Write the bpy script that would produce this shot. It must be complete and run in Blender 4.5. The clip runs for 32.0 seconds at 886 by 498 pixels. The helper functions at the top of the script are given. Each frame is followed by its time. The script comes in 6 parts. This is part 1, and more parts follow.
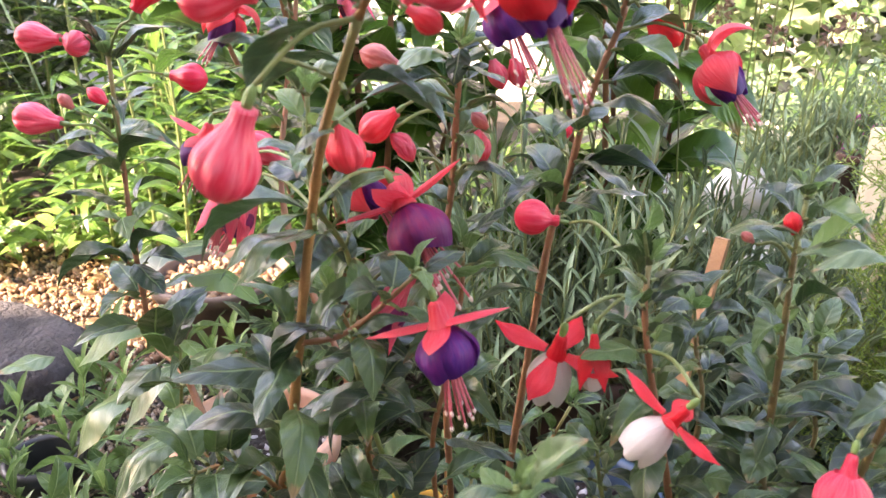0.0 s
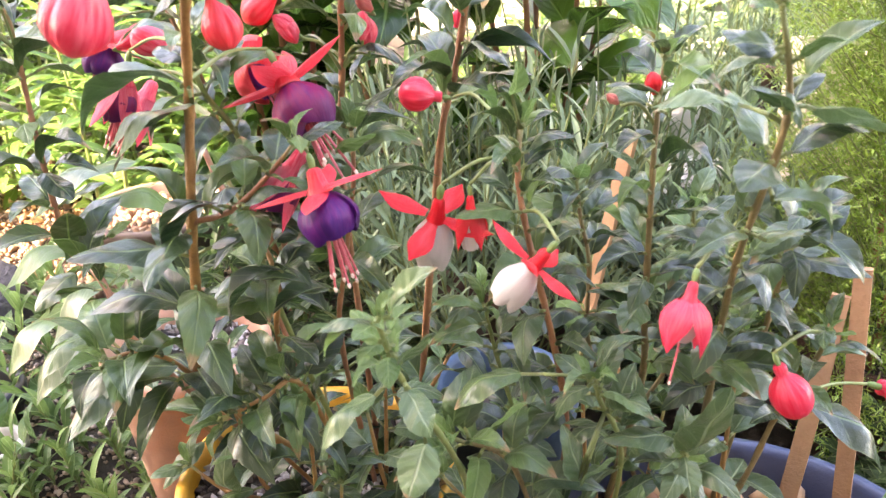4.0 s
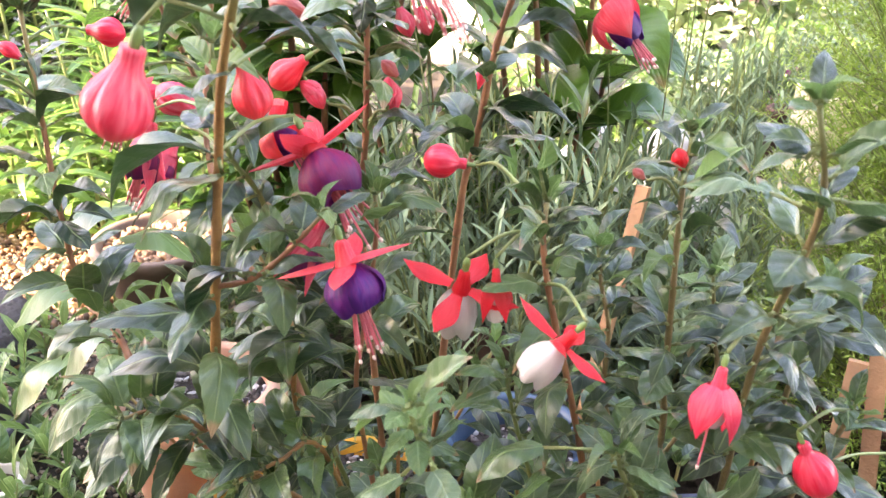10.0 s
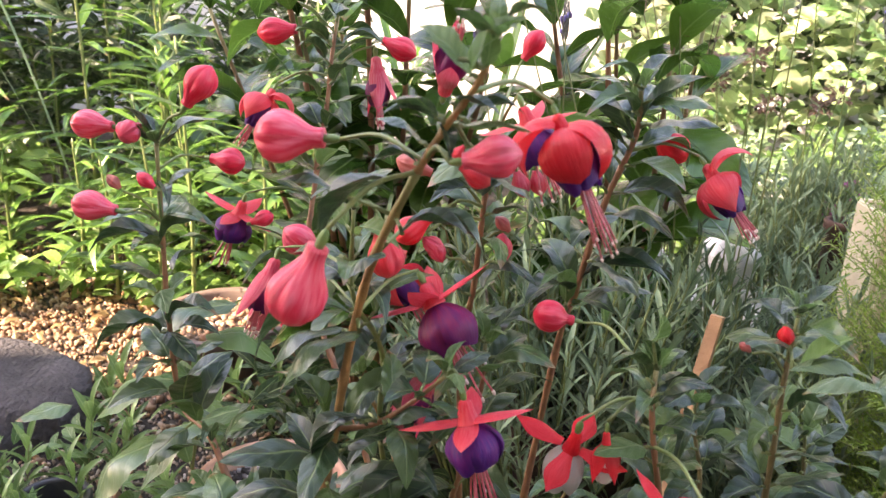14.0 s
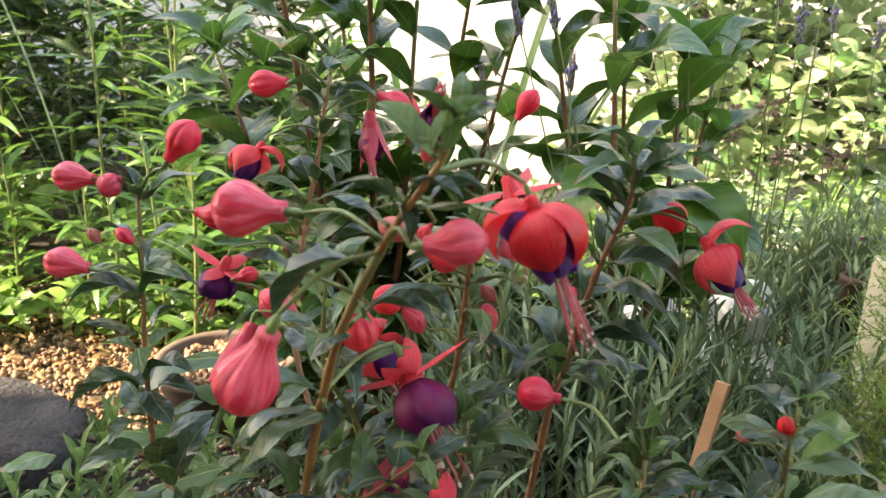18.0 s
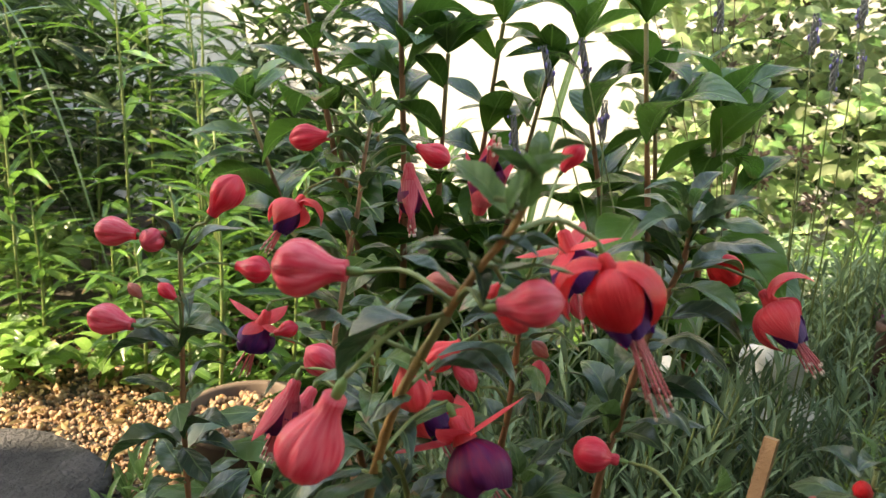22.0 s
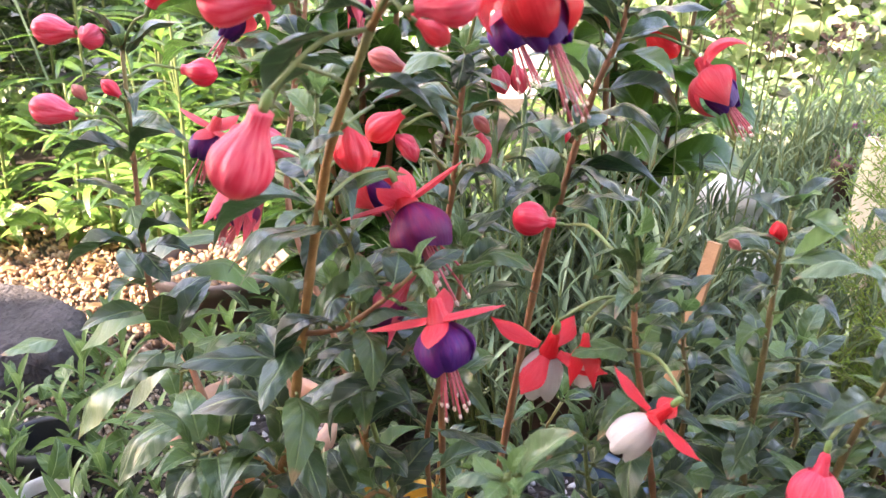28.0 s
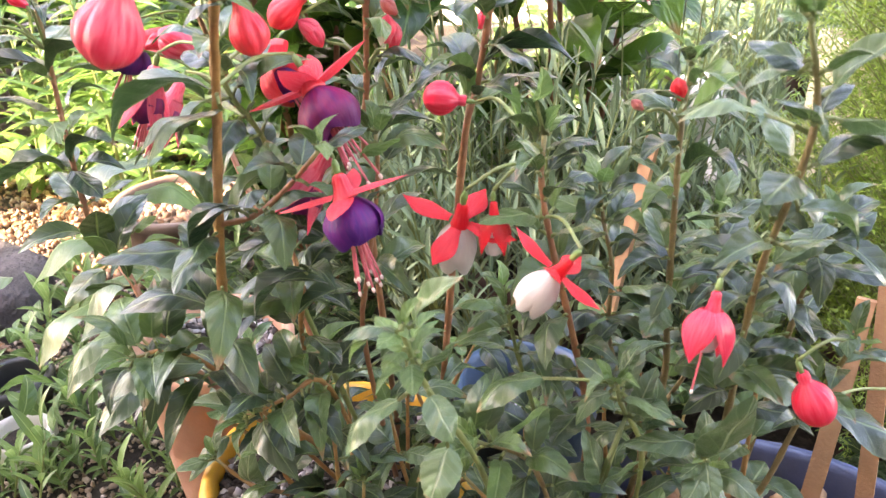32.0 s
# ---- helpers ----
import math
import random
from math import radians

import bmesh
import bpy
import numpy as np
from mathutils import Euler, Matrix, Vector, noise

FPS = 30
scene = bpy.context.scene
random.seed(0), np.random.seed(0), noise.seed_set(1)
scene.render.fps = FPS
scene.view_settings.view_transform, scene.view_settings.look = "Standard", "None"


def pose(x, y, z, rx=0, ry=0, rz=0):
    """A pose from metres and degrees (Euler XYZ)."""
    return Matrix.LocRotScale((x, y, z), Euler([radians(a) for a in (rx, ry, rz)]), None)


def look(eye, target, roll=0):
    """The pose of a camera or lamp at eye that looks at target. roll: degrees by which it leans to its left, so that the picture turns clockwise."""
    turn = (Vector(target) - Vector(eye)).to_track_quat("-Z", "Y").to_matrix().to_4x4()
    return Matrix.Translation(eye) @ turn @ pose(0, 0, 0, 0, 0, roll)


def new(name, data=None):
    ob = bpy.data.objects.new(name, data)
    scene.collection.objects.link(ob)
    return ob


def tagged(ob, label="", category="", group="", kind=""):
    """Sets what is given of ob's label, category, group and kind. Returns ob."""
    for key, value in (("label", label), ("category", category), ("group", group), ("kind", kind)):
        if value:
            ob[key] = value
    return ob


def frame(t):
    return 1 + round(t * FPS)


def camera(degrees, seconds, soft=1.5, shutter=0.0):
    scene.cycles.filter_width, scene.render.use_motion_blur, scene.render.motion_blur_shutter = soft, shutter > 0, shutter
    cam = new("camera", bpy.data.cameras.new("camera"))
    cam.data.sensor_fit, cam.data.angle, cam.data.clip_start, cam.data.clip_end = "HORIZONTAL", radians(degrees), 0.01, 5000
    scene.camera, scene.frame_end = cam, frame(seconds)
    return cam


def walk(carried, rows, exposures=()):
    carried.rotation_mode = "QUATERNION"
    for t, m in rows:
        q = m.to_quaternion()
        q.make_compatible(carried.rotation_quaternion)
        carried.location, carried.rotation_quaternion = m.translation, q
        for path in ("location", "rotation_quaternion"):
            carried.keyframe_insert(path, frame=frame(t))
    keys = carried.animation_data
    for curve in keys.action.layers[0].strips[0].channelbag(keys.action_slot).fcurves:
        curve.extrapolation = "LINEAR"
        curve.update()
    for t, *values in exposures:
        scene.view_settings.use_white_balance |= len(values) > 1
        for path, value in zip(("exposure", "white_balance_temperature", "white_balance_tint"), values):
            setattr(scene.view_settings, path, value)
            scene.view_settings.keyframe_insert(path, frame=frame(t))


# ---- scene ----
cam = camera(60.6, 32.0, 1.35)
cam.data.dof.use_dof, cam.data.dof.focus_distance, cam.data.dof.aperture_fstop = True, 0.60, 18.0
PATH = [
    (0, (0.102, 0.08, 0.66), (-0.101, 1.924, -0.085), -0.2),
    (0.5, (0.111, 0.07, 0.653), (-0.075, 1.898, -0.138), -0.2),
    (1, (0.122, 0.061, 0.644), (-0.05, 1.879, -0.171), -0.3),
    (1.5, (0.135, 0.053, 0.641), (-0.039, 1.869, -0.179), -0.9),
    (2, (0.141, 0.051, 0.633), (0.0, 1.862, -0.205), -0.8),
    (2.5, (0.143, 0.051, 0.631), (0.036, 1.848, -0.24), -0.9),
    (3, (0.143, 0.051, 0.632), (0.042, 1.851, -0.235), -1.1),
    (3.5, (0.143, 0.052, 0.631), (0.037, 1.845, -0.248), -1.4),
    (5.5, (0.146, 0.054, 0.634), (0.089, 1.853, -0.237), -0.5),
    (6, (0.147, 0.054, 0.635), (0.098, 1.853, -0.237), -0.4),
    (6.5, (0.149, 0.055, 0.636), (0.103, 1.855, -0.235), -0.3),
    (7, (0.15, 0.056, 0.633), (0.108, 1.853, -0.243), -0.5),
    (7.5, (0.149, 0.058, 0.629), (0.111, 1.852, -0.253), -0.6),
    (8, (0.146, 0.058, 0.63), (0.099, 1.854, -0.248), -0.8),
    (8.5, (0.144, 0.057, 0.638), (0.088, 1.855, -0.236), -0.8),
    (9, (0.139, 0.061, 0.645), (0.067, 1.864, -0.216), -0.6),
    (9.5, (0.134, 0.062, 0.647), (0.057, 1.875, -0.193), -0.2),
    (10, (0.129, 0.063, 0.654), (0.037, 1.881, -0.173), -0.2),
    (10.5, (0.127, 0.06, 0.667), (-0.04, 1.891, -0.121), -0.7),
    (11, (0.104, 0.065, 0.679), (-0.027, 1.911, -0.079), -0.1),
    (11.5, (0.1, 0.062, 0.688), (-0.043, 1.916, -0.048), 0.1),
    (12, (0.092, 0.061, 0.695), (-0.058, 1.92, -0.027), 0.5),
    (12.5, (0.088, 0.057, 0.698), (-0.069, 1.918, -0.017), 0.9),
    (13, (0.089, 0.056, 0.701), (-0.075, 1.92, -0.006), 1.1),
    (13.5, (0.087, 0.056, 0.703), (-0.083, 1.926, 0.014), 1.5),
    (14, (0.083, 0.054, 0.709), (-0.097, 1.93, 0.039), 1.8),
    (14.5, (0.079, 0.055, 0.709), (-0.108, 1.933, 0.049), 1.9),
    (16.5, (0.088, 0.063, 0.716), (-0.114, 1.952, 0.089), 2.3),
    (17, (0.089, 0.068, 0.721), (-0.12, 1.96, 0.108), 2.5),
    (17.5, (0.086, 0.074, 0.726), (-0.13, 1.97, 0.127), 2.8),
    (18, (0.099, 0.083, 0.72), (-0.13, 1.984, 0.141), 2.6),
    (18.5, (0.095, 0.089, 0.72), (-0.144, 1.995, 0.163), 2.4),
    (19, (0.089, 0.089, 0.724), (-0.157, 2.001, 0.195), 2.3),
    (19.5, (0.09, 0.087, 0.725), (-0.166, 2.005, 0.218), 2.3),
    (20, (0.089, 0.095, 0.723), (-0.174, 2.015, 0.228), 2.2),
    (20.5, (0.092, 0.096, 0.722), (-0.174, 2.018, 0.236), 2.0),
    (21, (0.088, 0.095, 0.723), (-0.183, 2.018, 0.246), 1.9),
    (21.5, (0.084, 0.092, 0.721), (-0.192, 2.018, 0.254), 1.9),
    (22, (0.079, 0.089, 0.722), (-0.202, 2.014, 0.259), 1.9),
    (22.5, (0.074, 0.088, 0.716), (-0.217, 2.012, 0.255), 1.8),
    (23, (0.071, 0.09, 0.709), (-0.228, 2.012, 0.243), 1.8),
    (23.5, (0.071, 0.1, 0.697), (-0.231, 2.014, 0.203), 1.7),
    (24, (0.074, 0.086, 0.701), (-0.222, 1.968, 0.093), 1.6),
    (24.5, (0.074, 0.079, 0.7), (-0.215, 1.931, 0.003), 1.5),
    (26.5, (0.08, 0.08, 0.678), (-0.15, 1.934, -0.036), 2.2),
    (27, (0.087, 0.076, 0.676), (-0.127, 1.927, -0.051), 2.1),
    (27.5, (0.096, 0.07, 0.671), (-0.105, 1.912, -0.082), 1.9),
    (28, (0.102, 0.066, 0.668), (-0.093, 1.906, -0.092), 1.5),
    (28.5, (0.107, 0.065, 0.665), (-0.081, 1.901, -0.105), 1.3),
    (29, (0.113, 0.066, 0.658), (-0.072, 1.897, -0.123), 0.8),
    (29.5, (0.117, 0.063, 0.657), (-0.056, 1.893, -0.133), 0.5),
    (30, (0.117, 0.064, 0.656), (-0.038, 1.887, -0.152), 0.4),
    (30.5, (0.123, 0.064, 0.652), (-0.032, 1.882, -0.166), -0.1),
    (31, (0.128, 0.062, 0.65), (-0.017, 1.873, -0.185), -0.3),
    (31.5, (0.14, 0.055, 0.645), (0.008, 1.848, -0.231), -0.8),
    (32, (0.142, 0.054, 0.64), (-0.011, 1.831, -0.264), -1.7),
]
EXPOSURES = [(0.0, 3.98, 8500, 29), (2.0, 4.34, 9100, 29), (5.5, 4.60, 9150, 29), (9.0, 4.62, 8900, 28), (11.0, 4.10, 8500, 27), (14.0, 3.55, 8600, 26),
             (17.0, 3.36, 8900, 17), (21.0, 2.70, 9800, 3), (24.0, 3.18, 9000, 17), (26.5, 3.78, 8150, 27), (29.0, 4.20, 8250, 28), (32.0, 4.48, 9000, 29)]
walk(cam, [(t, look(eye, target, roll)) for t, eye, target, roll in PATH], EXPOSURES)

# ---------------------------------------------------------------- world and sun
world = bpy.data.worlds.new("garden_sky")
scene.world = world
world.use_nodes = True
wn, wl = world.node_tree.nodes, world.node_tree.links
sky = wn.new("ShaderNodeTexSky")
sky.sky_type = "NISHITA"
sky.sun_disc = False
SUN_WAY = Vector((-0.72, -0.26, 0.60)).normalized()     # from the garden towards the sun
sky.sun_elevation = math.asin(SUN_WAY.z)
sky.sun_rotation = math.atan2(SUN_WAY.x, SUN_WAY.y)
wn["Background"].inputs["Strength"].default_value = 0.15
wl.new(sky.outputs["Color"], wn["Background"].inputs["Color"])
sun = new("sun", bpy.data.lights.new("sun", "SUN"))
sun.data.energy, sun.data.angle, sun.data.color = 2.8, radians(0.6), (1.0, 0.93, 0.82)
sun.matrix_world = look(SUN_WAY * 20, (0, 0, 0))

# ---------------------------------------------------------------- materials
def nodes_of(name):
    m = bpy.data.materials.new(name)
    m.use_nodes = True
    nt = m.node_tree
    return m, nt.nodes, nt.links, nt.nodes["Principled BSDF"]


def mix_rgb(n, l, fac, a, b, blend="MIX"):
    k = n.new("ShaderNodeMix")
    k.data_type, k.blend_type = "RGBA", blend
    for s, v in ((0, fac), (6, a), (7, b)):
        if isinstance(v, (tuple, float, int)):
            k.inputs[s].default_value = (*v, 1) if isinstance(v, tuple) else v
        else:
            l.new(v, k.inputs[s])
    return k.outputs[2]


def noise_out(n, l, coord, scale, detail=4, rough=0.6):
    k = n.new("ShaderNodeTexNoise")
    k.inputs["Scale"].default_value, k.inputs["Detail"].default_value, k.inputs["Roughness"].default_value = scale, detail, rough
    l.new(coord, k.inputs["Vector"])
    return k.outputs["Fac"]


def ramp(n, l, x, lo, hi):
    k = n.new("ShaderNodeMapRange")
    k.inputs["From Min"].default_value, k.inputs["From Max"].default_value = lo, hi
    l.new(x, k.inputs["Value"])
    return k.outputs["Result"]


def calc(n, l, op, a, b=0.0):
    k = n.new("ShaderNodeMath")
    k.operation = op
    for i, v in enumerate((a, b)):
        if isinstance(v, (int, float)):
            k.inputs[i].default_value = v
        else:
            l.new(v, k.inputs[i])
    return k.outputs[0]


def bump(n, l, p, height, strength, dist):
    k = n.new("ShaderNodeBump")
    k.inputs["Strength"].default_value, k.inputs["Distance"].default_value = strength, dist
    l.new(height, k.inputs["Height"])
    l.new(k.outputs["Normal"], p.inputs["Normal"])


def plain(name, a, b, rough=0.6, scale=60.0, relief=0.3, dist=0.002, fine=400.0, metal=0.0):
    """A surface with two tones of stain and a fine grain."""
    m, n, l, p = nodes_of(name)
    co = n.new("ShaderNodeTexCoord").outputs["Object"]
    big, small = noise_out(n, l, co, scale), noise_out(n, l, co, fine)
    c = mix_rgb(n, l, ramp(n, l, big, 0.3, 0.7), a, b)
    c = mix_rgb(n, l, calc(n, l, "MULTIPLY", small, 0.35), c, tuple(x * 0.5 for x in a))
    l.new(c, p.inputs["Base Color"])
    p.inputs["Roughness"].default_value, p.inputs["Metallic"].default_value = rough, metal
    bump(n, l, p, calc(n, l, "ADD", big, small), relief, dist)
    return m


def leafy(name, a, b, back, vein=(0.25, 0.35, 0.15), gloss=0.45, thru=0.3, laterals=5.0, spot=0.22, by="object", coat=0.0):
    """A leaf with a pale midrib, side veins, uneven green and light coming through it."""
    m, n, l, p = nodes_of(name)
    tc = n.new("ShaderNodeTexCoord")
    sep = n.new("ShaderNodeSeparateXYZ")
    l.new(tc.outputs["UV"], sep.inputs[0])
    u, v = sep.outputs["X"], calc(n, l, "ABSOLUTE", calc(n, l, "SUBTRACT", sep.outputs["Y"], 0.5))
    if by == "object":
        rnd = n.new("ShaderNodeObjectInfo").outputs["Random"]
    else:
        rnd = n.new("ShaderNodeNewGeometry").outputs["Random Per Island"]
    shift = n.new("ShaderNodeVectorMath")
    l.new(tc.outputs["Object"], shift.inputs[0])
    if by == "object":
        l.new(calc(n, l, "MULTIPLY", rnd, 37.0), shift.inputs[1])
    place = shift.outputs[0]
    blotch = noise_out(n, l, place, 6.0 if by == "object" else 90.0)
    base = mix_rgb(n, l, calc(n, l, "MULTIPLY", rnd, rnd) if coat > 0 else rnd, a, b)
    base = mix_rgb(n, l, calc(n, l, "MULTIPLY", ramp(n, l, blotch, 0.35, 0.75), spot), base, back)
    mid = ramp(n, l, v, 0.045, 0.015)
    wave = calc(n, l, "SINE", calc(n, l, "MULTIPLY", calc(n, l, "SUBTRACT", u, calc(n, l, "MULTIPLY", v, 0.45)), laterals * 6.283))
    side = calc(n, l, "MULTIPLY", ramp(n, l, wave, 0.93, 1.0), 0.22)
    rim = calc(n, l, "MULTIPLY", ramp(n, l, v, 0.46, 0.5), 0.4)
    lines = calc(n, l, "MAXIMUM", calc(n, l, "MAXIMUM", calc(n, l, "MULTIPLY", mid, 0.8), side), rim)
    col = mix_rgb(n, l, lines, base, vein)
    if coat > 0:
        dry = calc(n, l, "MULTIPLY", ramp(n, l, calc(n, l, "ADD", u, calc(n, l, "MULTIPLY", blotch, 0.3)), 1.03, 1.10), calc(n, l, "GREATER_THAN", rnd, 0.72))
        col = mix_rgb(n, l, dry, col, (0.20, 0.12, 0.05))
        scar = calc(n, l, "MULTIPLY", ramp(n, l, noise_out(n, l, place, 3.2, 5, 0.7), 0.66, 0.70), calc(n, l, "LESS_THAN", rnd, 0.45))
        col = mix_rgb(n, l, calc(n, l, "MULTIPLY", scar, 0.75), col, (0.15, 0.085, 0.040))
    l.new(col, p.inputs["Base Color"])
    fine = noise_out(n, l, place, 60.0)
    l.new(calc(n, l, "ADD", calc(n, l, "MULTIPLY", fine, 0.24), gloss - 0.12), p.inputs["Roughness"])
    p.inputs["Specular IOR Level"].default_value = 0.28 if coat > 0 else 0.42
    p.inputs["Coat Weight"].default_value, p.inputs["Coat Roughness"].default_value = coat, 0.20
    quilt = calc(n, l, "ADD", calc(n, l, "MULTIPLY", wave, -0.16), calc(n, l, "MULTIPLY", mid, -2.2))
    uneven = calc(n, l, "MULTIPLY", noise_out(n, l, place, 7.0 if by == "object" else 140.0, 2), 0.55)
    bump(n, l, p, calc(n, l, "ADD", quilt, calc(n, l, "ADD", calc(n, l, "MULTIPLY", fine, 0.30), uneven)), 0.5, 0.004)
    t = n.new("ShaderNodeBsdfTranslucent")
    l.new(mix_rgb(n, l, 0.5, col, tuple(min(1, c * 2.4) for c in b)), t.inputs["Color"])
    k = n.new("ShaderNodeMixShader")
    k.inputs[0].default_value = thru
    l.new(p.outputs[0], k.inputs[1])
    l.new(t.outputs[0], k.inputs[2])
    l.new(k.outputs[0], n["Material Output"].inputs["Surface"])
    return m


def petal(name, a, b, tipc, gloss=0.38, thru=0.30, streaks=26.0, edge=0.0):
    """Waxy petal: streaked along its length (u), shaded towards the tip colour."""
    m, n, l, p = nodes_of(name)
    tc = n.new("ShaderNodeTexCoord")
    sep = n.new("ShaderNodeSeparateXYZ")
    l.new(tc.outputs["UV"], sep.inputs[0])
    u, v = sep.outputs["X"], sep.outputs["Y"]
    comb = n.new("ShaderNodeCombineXYZ")
    l.new(calc(n, l, "MULTIPLY", u, 2.0), comb.inputs[0])
    l.new(calc(n, l, "MULTIPLY", v, streaks), comb.inputs[1])
    l.new(n.new("ShaderNodeObjectInfo").outputs["Random"], comb.inputs[2])
    st = noise_out(n, l, comb.outputs[0], 1.0, 3)
    c = mix_rgb(n, l, ramp(n, l, st, 0.38, 0.68), a, b)
    c = mix_rgb(n, l, calc(n, l, "MULTIPLY", ramp(n, l, u, 0.55, 1.0), 0.8), c, tipc)
    l.new(c, p.inputs["Base Color"])
    p.inputs["Roughness"].default_value = gloss
    p.inputs["Specular IOR Level"].default_value = 0.42
    bump(n, l, p, st, 0.5, 0.0016)
    t = n.new("ShaderNodeBsdfTranslucent")
    l.new(c, t.inputs["Color"])
    k = n.new("ShaderNodeMixShader")
    k.inputs[0].default_value = thru
    l.new(p.outputs[0], k.inputs[1])
    l.new(t.outputs[0], k.inputs[2])
    l.new(k.outputs[0], n["Material Output"].inputs["Surface"])
    return m


def bark(name, a, b, tipc):
    """A stem: streaked bark that turns green towards the tip (u)."""
    m, n, l, p = nodes_of(name)
    tc = n.new("ShaderNodeTexCoord")
    sep = n.new("ShaderNodeSeparateXYZ")
    l.new(tc.outputs["UV"], sep.inputs[0])
    big, small = noise_out(n, l, tc.outputs["Object"], 110.0), noise_out(n, l, tc.outputs["Object"], 600.0)
    c = mix_rgb(n, l, ramp(n, l, big, 0.3, 0.7), a, b)
    c = mix_rgb(n, l, calc(n, l, "MULTIPLY", small, 0.3), c, tuple(x * 0.5 for x in a))
    c = mix_rgb(n, l, calc(n, l, "MULTIPLY", ramp(n, l, sep.outputs["X"], 0.82, 1.0), 0.85), c, tipc)
    l.new(c, p.inputs["Base Color"])
    p.inputs["Roughness"].default_value = 0.48
    bump(n, l, p, calc(n, l, "ADD", big, small), 0.5, 0.002)
    return m


def grains(name, cols, rough=0.7, scale=120.0):
    """Loose stones: each its own tone."""
    m, n, l, p = nodes_of(name)
    rnd = n.new("ShaderNodeNewGeometry").outputs["Random Per Island"]
    cr = n.new("ShaderNodeValToRGB")
    cr.color_ramp.interpolation = "CONSTANT"
    while len(cr.color_ramp.elements) < len(cols):
        cr.color_ramp.elements.new(0.5)
    for i, (e, c) in enumerate(zip(cr.color_ramp.elements, cols)):
        e.position, e.color = i / len(cols), (*c, 1)
    l.new(rnd, cr.inputs[0])
    co = n.new("ShaderNodeTexCoord").outputs["Object"]
    f = noise_out(n, l, co, scale)
    l.new(mix_rgb(n, l, calc(n, l, "MULTIPLY", f, 0.5), cr.outputs[0], tuple(0.35 * x for x in cols[0])), p.inputs["Base Color"])
    p.inputs["Roughness"].default_value = rough
    bump(n, l, p, f, 0.4, 0.002)
    return m


